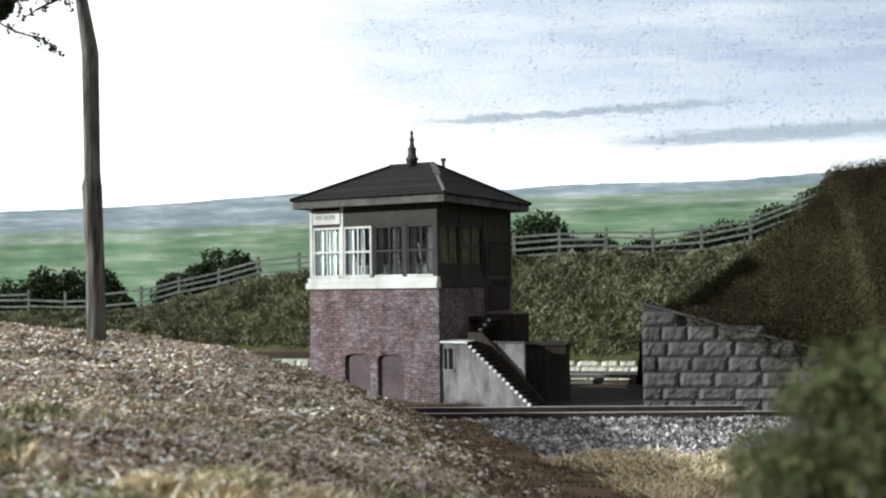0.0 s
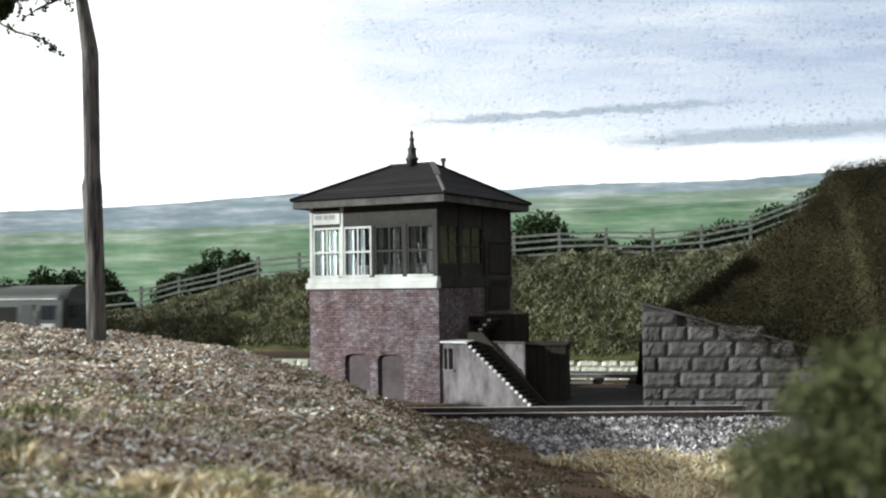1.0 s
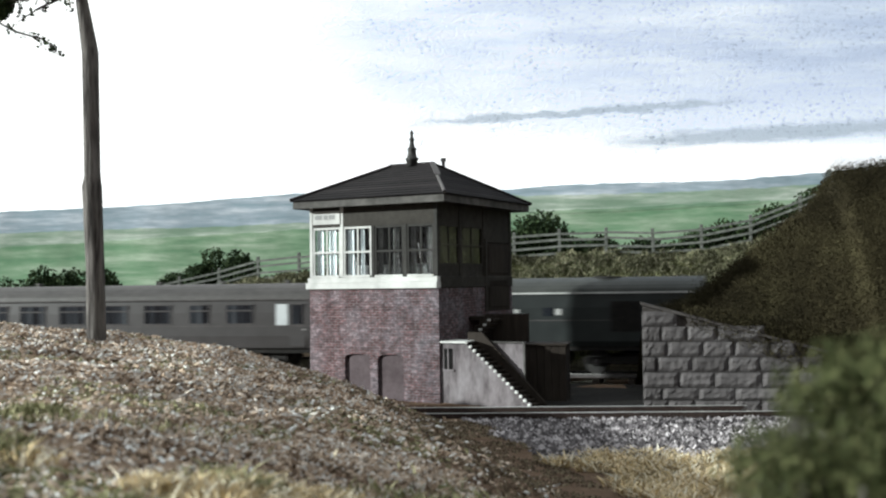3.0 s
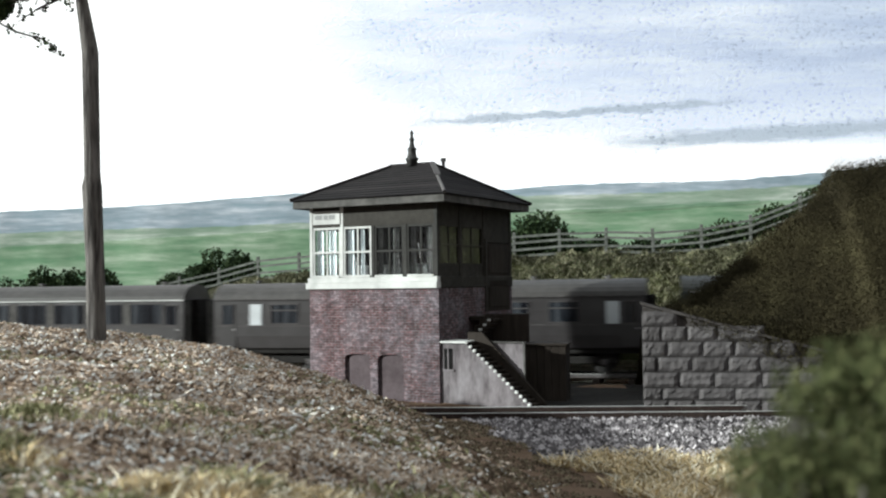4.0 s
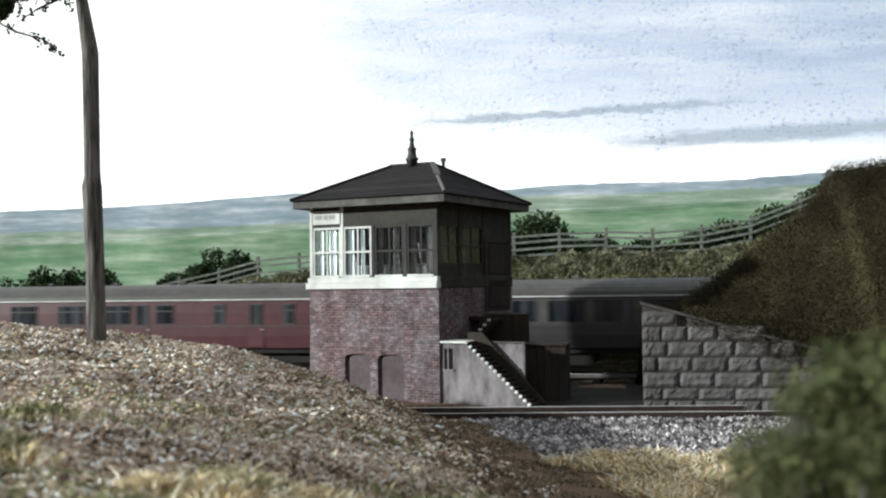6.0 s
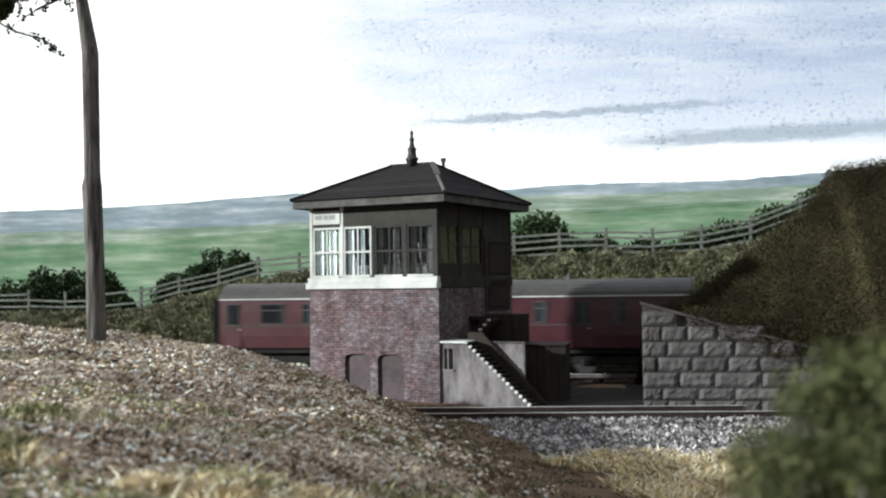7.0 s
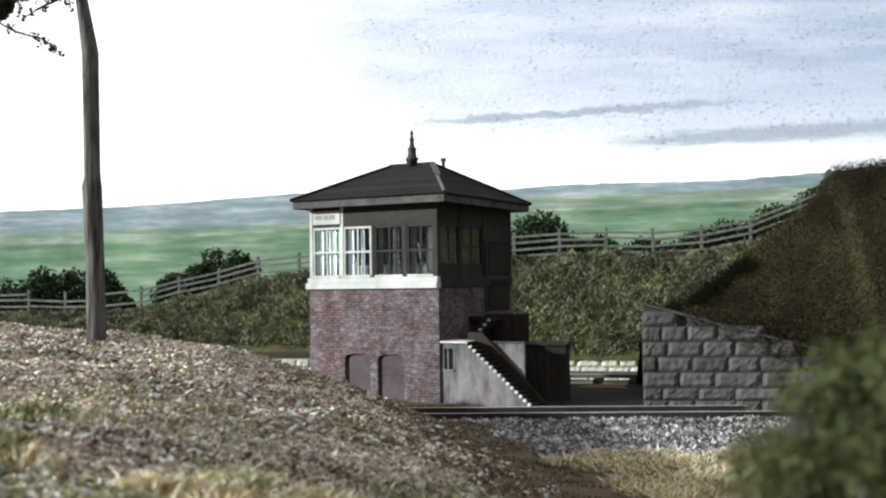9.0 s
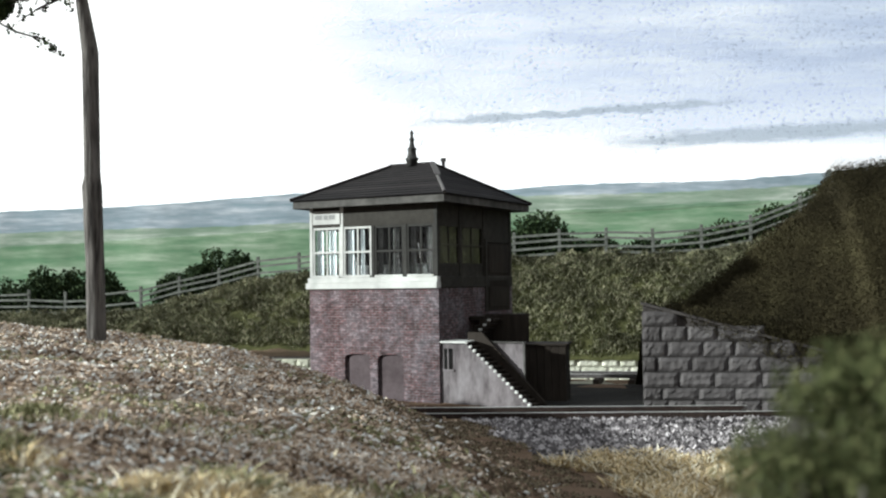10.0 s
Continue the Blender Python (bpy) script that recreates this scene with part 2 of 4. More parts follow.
LOCO_ROOF = material("grey_roof_paint", [(0.3, (0.0358, 0.0385, 0.0352)), (0.7, (0.0578, 0.0605, 0.055))], fine=2, rough=0.6, bump=0.006)
MAROON = material("maroon_coach_paint", [(0.3, (0.0609, 0.0146, 0.0208)), (0.7, (0.0838, 0.0213, 0.0289))], fine=2, rough=0.32, bump=0.003, patch=0.25)
UMBER = material("dark_brown_coach_paint", [(0.3, (0.0293, 0.0251, 0.0257)), (0.7, (0.0418, 0.0369, 0.0383))], fine=2, rough=0.35, bump=0.003, patch=0.25)
sheen(MAROON, 0.6, 0.42), sheen(UMBER, 0.6, 0.46), sheen(LOCO_GREEN, 0.4, 0.5)
UNDER = material("underframe_black", [(0.3, (0.016, 0.015, 0.015)), (0.7, (0.035, 0.032, 0.03))], fine=5, rough=0.8)
PANE = glass_material("window_glass", (0.92, 0.96, 0.97), 0.0)
COACHGLASS = material("dark_coach_glass", [(0.40, (0.008, 0.009, 0.012)), (0.52, (0.022, 0.025, 0.031)), (0.66, (0.075, 0.082, 0.092))], fine=1, rough=0.12, bump=0, patch=0.1, stretch=(3.2, 0.1, 0.12))
CURTAIN = material("pale_blind", [(0.3, (0.66, 0.696, 0.72)), (0.7, (0.84, 0.876, 0.9))], fine=4, rough=0.9, stretch=(6, 1, 0.3))
GREYBAR = material("grey_lettering", [(0.3, (0.28, 0.28, 0.28)), (0.7, (0.36, 0.36, 0.36))], fine=9, rough=0.7, bump=0)
COACHROOF = material("sooty_coach_roof", [(0.3, (0.045, 0.040, 0.038)), (0.7, (0.085, 0.078, 0.075))], fine=3, broad=0.4, rough=0.6, bump=0.004)
BALLAST = material("pale_track_ballast", [(0.3, (0.20, 0.19, 0.15)), (0.7, (0.62, 0.60, 0.50))], fine=7, broad=0.8, rough=0.95, bump=0.06)
SKY = sky_material()
FAR = glowing_hill_material("far_hill_paint", [(0.38, (0.219, 0.292, 0.332)), (0.52, (0.308, 0.373, 0.422)), (0.66, (0.503, 0.551, 0.592))])
MID = glowing_hill_material("mid_hill_paint", [(0.38, (0.181, 0.264, 0.194)), (0.52, (0.279, 0.355, 0.286)), (0.66, (0.473, 0.522, 0.473))])
HEDGE = glowing_hill_material("painted_hedge", [(0.38, (0.11, 0.20, 0.13)), (0.52, (0.17, 0.27, 0.18)), (0.66, (0.26, 0.36, 0.25))])
NEARHILL = glowing_hill_material("green_field_paint", [(0.38, (0.126, 0.237, 0.14)), (0.52, (0.2, 0.303, 0.2)), (0.66, (0.34, 0.428, 0.325))])


# ---- building helpers ----
def part(name, bm, mat, parent, label="", at=None, smooth=False):
    me = bpy.data.meshes.new(name)
    bmesh.ops.recalc_face_normals(bm, faces=bm.faces)
    bm.to_mesh(me)
    bm.free()
    me.materials.append(mat)
    if smooth:
        me.polygons.foreach_set("use_smooth", [True] * len(me.polygons))
    ob = new(name, me)
    ob.parent = parent
    if at:
        ob.matrix_basis = at
    if label:
        ob["label"] = label
    return ob


def again(ob, at):
    o = new(ob.name.split(".")[0], ob.data)
    o.parent, o.matrix_basis = ob.parent, at
    if "label" in ob:
        o["label"] = ob["label"]
    return o


def placed(x, y, z, rz=0.0):
    return pose(x * K, y * K, z * K, 0, 0, rz)


def thing(name, x, y, z, rz, label, category, group="", kind=""):
    e = new(name)
    e.empty_display_size = 0.2
    e.matrix_basis = placed(x, y, z, rz)
    e.scale = (K, K, K)
    return tagged(e, label, category, group, kind)


def solid(name, bm, mat, label, category, kind="", x=0, y=0, z=0, rz=0, smooth=False, group=""):
    ob = part(name, bm, mat, None, "", None, smooth)
    ob.matrix_basis = placed(x, y, z, rz)
    ob.scale = (K, K, K)
    return tagged(ob, label, category, group, kind)


def raw(name, verts, faces, mat):
    me = bpy.data.meshes.new(name)
    me.from_pydata(verts, [], faces)
    me.materials.append(mat)
    ob = new(name, me)
    ob.scale = (K, K, K)
    return ob


def block(bm, x0, x1, y0, y1, z0, z1, bevel=0.0):
    m = Matrix.LocRotScale(((x0 + x1) / 2, (y0 + y1) / 2, (z0 + z1) / 2), None, (abs(x1 - x0), abs(y1 - y0), abs(z1 - z0)))
    r = bmesh.ops.create_cube(bm, size=1.0, matrix=m)
    if bevel:
        es = list({e for v in r["verts"] for e in v.link_edges})
        bmesh.ops.bevel(bm, geom=es, offset=bevel, segments=1, affect="EDGES", profile=0.6)
    return bm


def box(*a, bevel=0.0):
    return block(bmesh.new(), *a, bevel=bevel)


def tube(bm, p, q, r0, r1, seg=10, caps=True):
    p, q = Vector(p), Vector(q)
    d = q - p
    m = Matrix.Translation((p + q) / 2) @ d.to_track_quat("Z", "Y").to_matrix().to_4x4()
    bmesh.ops.create_cone(bm, cap_ends=caps, segments=seg, radius1=r0, radius2=r1, depth=d.length, matrix=m)
    return bm


def turned(bm, outline, seg=14):
    """A turned solid from (radius, height) pairs."""
    rings = [[bm.verts.new((r * math.cos(2 * math.pi * i / seg), r * math.sin(2 * math.pi * i / seg), z)) for i in range(seg)] for r, z in outline]
    for a, b in zip(rings, rings[1:]):
        for i in range(seg):
            bm.faces.new((a[i], a[(i + 1) % seg], b[(i + 1) % seg], b[i]))
    bm.faces.new(rings[0]), bm.faces.new(rings[-1])
    return bm


def prism(points, y0, y1, bm=None):
    """A plate in x and z, from y0 to y1."""
    bm = bm or bmesh.new()
    a = [bm.verts.new((x, y0, z)) for x, z in points]
    b = [bm.verts.new((x, y1, z)) for x, z in points]
    n = len(points)
    bm.faces.new(a), bm.faces.new(b[::-1])
    for i in range(n):
        bm.faces.new((a[i], a[(i + 1) % n], b[(i + 1) % n], b[i]))
    return bm


def ease(a, b, v):
    v = min(max((v - a) / (b - a), 0.0), 1.0)
    return v * v * (3 - 2 * v)


def along(pairs, x):
    xs, ys = zip(*pairs)
    return float(np.interp(x, xs, ys))


# ---- the lie of the land ----
TRACK_X, TRACK_Y, TURN = 4.0, 44.8, 13.0
CT, ST = math.cos(radians(TURN)), math.sin(radians(TURN))
RAIL_Z = 0.10


def on_track(q, e, z=0.0):
    """A point q metres along the line and e metres behind its middle."""
    return (TRACK_X + q * CT + e * ST, TRACK_Y - q * ST + e * CT, z)


def track_coords(x, y):
    dx, dy = x - TRACK_X, y - TRACK_Y
    return dx * CT - dy * ST, dx * ST + dy * CT


CREST = [(-60, 2.3), (-24, 2.3), (-20, 2.3), (-17.5, 2.45), (-16, 2.68), (-13.5, 3.3), (-11.5, 3.83), (-7, 4.33), (-2, 4.70), (2, 4.78), (5.5, 4.97), (8, 4.9), (10, 4.87), (12.2, 5.12), (14.5, 6.1), (16.7, 7.0), (22, 8.0), (60, 8.2)]


def bank_height(q, e):
    x = TRACK_X + q * CT
    foot = 0.60 - 0.028 * max(min(x, 12), -14)
    top = along(CREST, x)
    z = foot + (top - foot) * math.sin(0.5 * math.pi * min(max((e - 1.7) / 4.9, 0), 1)) - max(e - 6.6, 0) * 0.04
    return z + 0.16 * noise.noise((q * 0.7, e * 0.9, 3.1)) + 0.13 * noise.noise((q * 2.1, e * 2.4, 8.1))


def mound_side(x, y):
    return ((x + 0.8) * -14.5 - (y - 33.5) * 3.0) / 14.8


def mound_height(x, y):
    s = mound_side(x, y)
    if s <= 0:
        h = 0.10 * s
    else:
        h = 3.15 * (1 - math.exp(-s / 5.7)) + 0.015 * s
    h *= 1 - ease(26.5, 38.5, y + 0.12 * x)
    return h + 0.16 * noise.noise((x * 0.45, y * 0.45, 0.0)) + 0.05 * noise.noise((x * 1.7, y * 1.7, 5.0))


def sheet(name, xs, ys, fn, mat, label, category, mapper=None):
    verts, faces = [], []
    for y in ys:
        for x in xs:
            px, py = mapper(x, y) if mapper else (x, y)
            verts.append((px, py, fn(x, y)))
    n = len(xs)
    for j in range(len(ys) - 1):
        for i in range(n - 1):
            a = j * n + i
            faces.append((a, a + 1, a + n + 1, a + n))
    ob = raw(name, verts, faces, mat)
    ob.data.polygons.foreach_set("use_smooth", [True] * len(faces))
    return tagged(ob, label, category, "", "structure")


def yard_height(x, y):
    q, e = track_coords(x, y)
    return -0.12 + 0.05 * noise.noise((x * 0.6, y * 0.6, 1.0)) - 0.25 * ease(-4.5, -2.5, e)


ground = sheet("ground", np.concatenate([np.linspace(-125, -22, 12), np.linspace(-20, 20, 81), np.linspace(22, 125, 12)]), np.concatenate([np.linspace(-30, 10, 11), np.linspace(11, 45, 70), np.linspace(47, 76, 8)]),
               yard_height, EARTH, "bare brown modelled earth of the railway yard", "ground")
mound = sheet("ground_mound", np.linspace(-26, 6.5, 131), np.linspace(1.0, 39.5, 150), mound_height, EARTH, "brown earth hillside strewn with dry litter", "ground")
bank = sheet("ground_bank", np.linspace(-60, 40, 240), np.linspace(1.75, 16, 50), bank_height, TURF, "grassy railway cutting bank below the fence", "embankment", lambda q, e: on_track(q, e)[:2])

# near-black sheet paints the signal box's shadow onto the yard
YARDSHADE = material("dark_cinder_ash", [(0.3, (0.012, 0.0108, 0.01)), (0.7, (0.026, 0.0232, 0.0212))], fine=4, broad=0.6, rough=0.95, bump=0.06)
yard = sheet("ground_yard", np.linspace(2.2, 13, 30), np.linspace(32.3, 42.2, 30), lambda x, y: yard_height(x, y) + 0.15, YARDSHADE, "dark sheet standing in for the signal box's shadow on the yard", "ground")

# ---- painted back scene ----
RIDGE = [(-60, 9.1), (-33.5, 9.3), (-27, 9.48), (-23, 9.58), (-19, 9.8), (-15, 10.07), (-10.4, 10.36), (-6.5, 10.34), (0.7, 10.32), (4.9, 10.46), (8.6, 10.73), (14.6, 10.8), (20.6, 10.88), (26.5, 11.31), (31, 11.73), (60, 12.6)]
MIDDLE = [(-60, 7.5), (-33.5, 7.74), (-23, 8.0), (-15, 8.08), (-9.5, 8.3), (-2, 9.2), (4.9, 9.98), (12.6, 10.0), (20.5, 10.2), (31, 10.7), (60, 11.5)]
FIELD = [(-60, 6.2), (-33.5, 6.7), (-23, 7.2), (-9.5, 7.8), (4.8, 8.7), (12.6, 8.9), (24.5, 9.4), (34, 9.7), (60, 10.2)]


def ragged(line, amount, seed):
    pts = []
    for i in range(241):
        x = -60 + i * 0.5
        pts.append((x, along(line, x) + amount * noise.noise((x * 0.9, seed, 0)) + amount * 0.5 * noise.noise((x * 3.1, seed, 1))))
    return pts + [(60, -2), (-60, -2)]


backdrop = thing("backdrop", 0, 76, 0, 0, "hand-painted sky and rolling green hills on a board", "backdrop", kind="structure")
part("sky", box(-60, 60, 0.0, 0.6, -2, 40), SKY, backdrop, "pale painted sky with grey-blue brushed clouds")
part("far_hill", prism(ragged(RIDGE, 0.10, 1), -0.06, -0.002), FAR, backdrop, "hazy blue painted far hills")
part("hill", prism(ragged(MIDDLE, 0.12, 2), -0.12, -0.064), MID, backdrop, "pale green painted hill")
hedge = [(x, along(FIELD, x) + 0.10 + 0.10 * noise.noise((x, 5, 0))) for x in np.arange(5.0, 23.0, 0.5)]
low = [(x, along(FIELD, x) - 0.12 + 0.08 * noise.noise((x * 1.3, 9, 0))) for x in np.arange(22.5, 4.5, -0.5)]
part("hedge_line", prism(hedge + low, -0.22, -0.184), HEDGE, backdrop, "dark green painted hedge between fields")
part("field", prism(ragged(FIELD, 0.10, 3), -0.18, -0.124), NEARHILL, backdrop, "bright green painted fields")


# ---- signal box ----
BW, BD = 5.03, 5.71          # front and side lengths


def sash(parent, at, w, h, paint=None):
    """One sash window: frame, mid rail, glazing bar and two panes; at: its lower left corner, looking at it from outside."""
    paint = paint or WHITE
    win = part("window", box(0, w, -0.02, 0.06, 0, 0.09, bevel=0.01), paint, parent, "painted sash window", at)
    for a in ((0, 0.07, -0.03, 0.05, 0.09, h - 0.08), (w - 0.07, w, -0.03, 0.05, 0.09, h - 0.08), (0, w, -0.02, 0.06, h - 0.08, h), (0.07, w - 0.07, -0.025, 0.045, h * 0.5 - 0.035, h * 0.5 + 0.035)):
        part("frame", box(*a, bevel=0.008), paint, win)
    part("glazing_bar", box(w / 2 - 0.025, w / 2 + 0.025, -0.01, 0.03, 0.09, h - 0.08), paint, win)
    for z0, z1 in ((0.09, h * 0.5 - 0.035), (h * 0.5 + 0.035, h - 0.08)):
        p = part("pane", box(0.07, w - 0.07, 0.012, 0.022, z0, z1), PANE, win)
        p.visible_shadow = False
    return win


def signal_box():
    s = thing("signal_box", -0.16, 34.4, 0, -28, "tall red-brick model signal box with white windows and slate roof", "signal box")
    T = 0.25
    # brick base, four walls butted end to end
    outline = [(-BW, -0.4)]
    for x in (-3.62, -2.33):                              # two blocked arches, open down to the ground
        outline.append((x, -0.4))
        for i in range(9):
            a = math.pi * (1 - i / 8)
            outline.append((x + 0.5 + 0.5 * math.cos(a), 1.38 + 0.17 * math.sin(a) ** 0.6))
        outline.append((x + 1.0, -0.4))
    outline += [(0, -0.4), (0, 3.72), (-BW, 3.72)]
    front = part("brick_wall", prism(outline, 0, T), BRICK, s, "weathered red brick front wall")
    part("brick_wall", box(-BW, 0, BD - T, BD, -0.4, 3.72), BRICK, s)
    part("brick_wall", box(-T, 0, T, BD - T, -0.4, 3.72), BRICK, s)
    part("brick_wall", box(-BW, -BW + T, T, BD - T, -0.4, 3.72), BRICK, s)
    for x in (-3.62, -2.33):
        part("arched_panel", box(x + 0.002, x + 0.998, 0.10, 0.24, -0.39, 1.40), PANEL, front, "dull maroon blocked-up arch")
        part("arch_head", box(x + 0.10, x + 0.90, 0.10, 0.24, 1.40, 1.53), PANEL, front)
    for i in range(13):                                   # quoins at the near corner
        w = 0.34 if i % 2 else 0.22
        part("quoin", box(-w, 0.02, -0.02, 0.2, 0.05 + i * 0.28, 0.30 + i * 0.28, bevel=0.01), BRICK, front)
    # sill band
    for a in ((-BW - 0.08, 0.0, -0.12, 0.18, 3.72, 3.93), (-BW - 0.04, -0.01, -0.05, 0.16, 3.93, 4.10)):
        part("sill", box(*a, bevel=0.015), WHITE, s, "white-painted window sill")
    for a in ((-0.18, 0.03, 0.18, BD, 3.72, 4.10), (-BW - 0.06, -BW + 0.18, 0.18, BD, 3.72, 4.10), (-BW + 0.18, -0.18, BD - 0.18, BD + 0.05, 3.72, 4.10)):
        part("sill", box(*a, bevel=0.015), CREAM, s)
    part("floor", box(-BW + 0.2, -0.2, 0.2, BD - 0.2, 3.8, 3.95), TIMBER, s)
    # upper storey: posts, windows, boarded head; the eave's shade is put into the paint
    wz, wh = 4.10, 1.72
    xs = [-BW + 0.02, -BW + 1.27, -BW + 2.50, -BW + 3.74, -0.15]
    for x in xs:
        end = x in (xs[0], xs[1])
        part("post", box(x, x + 0.13, 0.0, 0.13, wz, 6.55 if end or x == xs[4] else wz + wh, bevel=0.012), WHITE if end else SHADEWHITE, s, "window post, shade painted in on the right-hand ones")
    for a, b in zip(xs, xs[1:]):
        sash(s, pose(a + 0.13, 0.05, wz), b - a - 0.13, wh, WHITE if a < xs[2] - 0.1 else SHADEWHITE)
    # head boards take the eave's shade in their tone; ledges the lit lower edge
    for a, b in zip(xs, xs[1:]):
        part("head_board", box(a + 0.13 if a in xs[:2] else a + 0.002, b, 0.01, 0.10, wz + wh, 6.55), CREAM, s, "grey boarded panel over the windows")
        part("window_ledge", box(a + 0.15, b - 0.02, -0.045, 0.02, wz + 0.002, wz + 0.075, bevel=0.01), WHITE, s, "white window ledge")
    sign = part("name_board", box(xs[0] + 0.16, xs[1] + 0.02, -0.03, 0.008, wz + wh + 0.10, 6.38, bevel=0.01), WHITE, s, "white name board with grey lettering")
    for i, w in enumerate((0.30, 0.16, 0.24)):
        x = xs[0] + 0.25 + (0, 0.36, 0.57)[i]
        part("lettering", box(x, x + w, -0.038, -0.03, wz + wh + 0.27, wz + wh + 0.42), GREYBAR, sign)
    # left end and back; two unseen bays boarded up, added to keep the inside dark
    for y in (1.9, 3.7, BD - 0.13):
        part("post", box(-BW + 0.02, -BW + 0.15, y, y + 0.13, wz, 6.55), WHITE, s)
    for a, b in ((0.13, 1.9), (2.03, 3.7), (3.83, BD - 0.13)):
        if a < 1:
            sash(s, pose(-BW + 0.05, b, wz, 0, 0, -90), b - a, wh)
        else:
            part("boarding", box(-BW + 0.03, -BW + 0.10, a, b, wz, wz + wh), CREAM, s)
        part("head_board", box(-BW + 0.03, -BW + 0.10, a, b, wz + wh, 6.55), CREAM, s)
    part("back_boards", box(-BW + 0.15, -0.02, BD - 0.12, BD, wz, 6.55), CREAM, s)
    # right end: two sashes and boards with the end's shade in their colour, and a dark door
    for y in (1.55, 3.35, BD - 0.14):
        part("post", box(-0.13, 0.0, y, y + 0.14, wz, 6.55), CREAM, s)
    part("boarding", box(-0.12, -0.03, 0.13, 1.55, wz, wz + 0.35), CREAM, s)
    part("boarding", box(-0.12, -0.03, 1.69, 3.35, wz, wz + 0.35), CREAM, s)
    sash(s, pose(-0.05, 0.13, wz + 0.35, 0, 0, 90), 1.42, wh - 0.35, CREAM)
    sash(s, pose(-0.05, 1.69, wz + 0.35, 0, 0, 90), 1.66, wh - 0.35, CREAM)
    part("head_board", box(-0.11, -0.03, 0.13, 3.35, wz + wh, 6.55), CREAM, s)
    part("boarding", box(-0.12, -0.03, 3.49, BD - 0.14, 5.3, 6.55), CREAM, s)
    door = part("door", box(-0.10, 0.005, 3.55, BD - 0.2, 2.86, 5.26, bevel=0.01), TIMBER, s, "dark closed timber door")
    for z in (3.0, 4.2):
        part("door_panel", box(0.006, 0.03, 3.75, BD - 0.4, z, z + 0.95, bevel=0.01), TIMBER, door)
    part("door_frame", box(-0.02, 0.05, 3.42, 3.55, 2.86, 5.4), CREAM, s)
    # inside
    part("lever_frame", box(-4.2, -1.0, 1.4, 1.75, 3.95, 4.55, bevel=0.03), IRON, s, "black lever frame")
    for i in range(14):
        bm = tube(bmesh.new(), (-4.1 + i * 0.22, 1.55, 4.55), (-4.1 + i * 0.22, 1.30, 5.25), 0.025, 0.018, 6)
        part("lever", bm, IRON if i % 4 else STEEL, s)
    # added panel, no real fitting, that keeps the end panes dark
    part("inner_blind", box(-0.24, -0.19, 0.3, 3.4, 4.3, 6.2), CREAM, s, "dark backing panel added behind the end windows")
    part("inner_wall", box(-BW + 0.2, -0.2, BD - 0.32, BD - 0.22, 3.95, 6.4), TIMBER, s)
    for x, w in ((-4.80, 0.28), (-4.30, 0.30), (-3.55, 0.26), (-3.02, 0.14)):
        bm = bmesh.new()
        for k in range(5):
            block(bm, x + k * w / 5, x + (k + 0.8) * w / 5, 0.16 + 0.02 * (k % 2), 0.18 + 0.02 * (k % 2), 4.2, 5.75)
        part("curtain", bm, CURTAIN, s, "pale hanging blind")
    for x in (-2.38, -1.78, -1.12, -0.52):
        bm = bmesh.new()
        for k in range(4):
            block(bm, x + k * 0.05, x + k * 0.05 + 0.042, 0.20 + 0.02 * (k % 2), 0.22 + 0.02 * (k % 2), 4.2, 5.75)
        part("curtain", bm, FASCIA, s, "dull grey hanging blind")
    part("ceiling", box(-BW + 0.1, -0.1, 0.1, BD - 0.1, 6.42, 6.5), CREAM, s)
    # roof: fascia, hipped slopes in slate courses, hips, ridge, finial and vent
    ex0, ex1, ey0, ey1, ez = -BW - 0.30, 0.52, -0.52, BD + 0.5, 6.62
    for a in ((ex0, ex1, ey0, ey0 + 0.06, ez - 0.16, ez + 0.10), (ex0, ex1, ey1 - 0.06, ey1, ez - 0.16, ez + 0.10),
              (ex0, ex0 + 0.06, ey0 + 0.06, ey1 - 0.06, ez - 0.16, ez + 0.10), (ex1 - 0.06, ex1, ey0 + 0.06, ey1 - 0.06, ez - 0.16, ez + 0.10)):
        part("fascia", box(*a, bevel=0.01), FASCIA, s, "fascia board, shade put in its grey")
    part("soffit", box(ex0 + 0.06, ex1 - 0.06, ey0 + 0.06, ey1 - 0.06, ez - 0.12, ez - 0.06), CREAM, s)
    ra, rb, rz = Vector((-3.40, 2.85, 8.08)), Vector((-1.72, 2.85, 8.08)), 8.08
    o = 0.06
    cs = [Vector((ex0 - o, ey0 - o, ez + 0.11)), Vector((ex1 + o, ey0 - o, ez + 0.11)), Vector((ex1 + o, ey1 + o, ez + 0.11)), Vector((ex0 - o, ey1 + o, ez + 0.11))]
    slopes = ((cs[0], cs[1], rb, ra), (cs[1], cs[2], rb, rb), (cs[2], cs[3], ra, rb), (cs[3], cs[0], ra, ra))
    n = 13
    for k, (a, b, c, d) in enumerate(slopes):
        nor = ((b - a).cross(c - a)).normalized()
        under = bmesh.new()
        low = [p - nor * 0.03 for p in (a, b, c, d)]
        vs = [under.verts.new(p) for p in (low if (c - d).length > 1e-6 else low[:3])]
        under.faces.new(vs)
        bmesh.ops.solidify(under, geom=under.faces[:], thickness=0.02)
        slope = part("roof", under, SLATE, s, "dark slate hipped roof slope")
        for i in range(n):                                # each course laps the one below
            course = bmesh.new()
            p0, p1 = a.lerp(d, i / n), b.lerp(c, i / n)
            q0, q1 = a.lerp(d, (i + 1.05) / n) if i < n - 1 else d, b.lerp(c, (i + 1.05) / n) if i < n - 1 else c
            lift = nor * 0.022
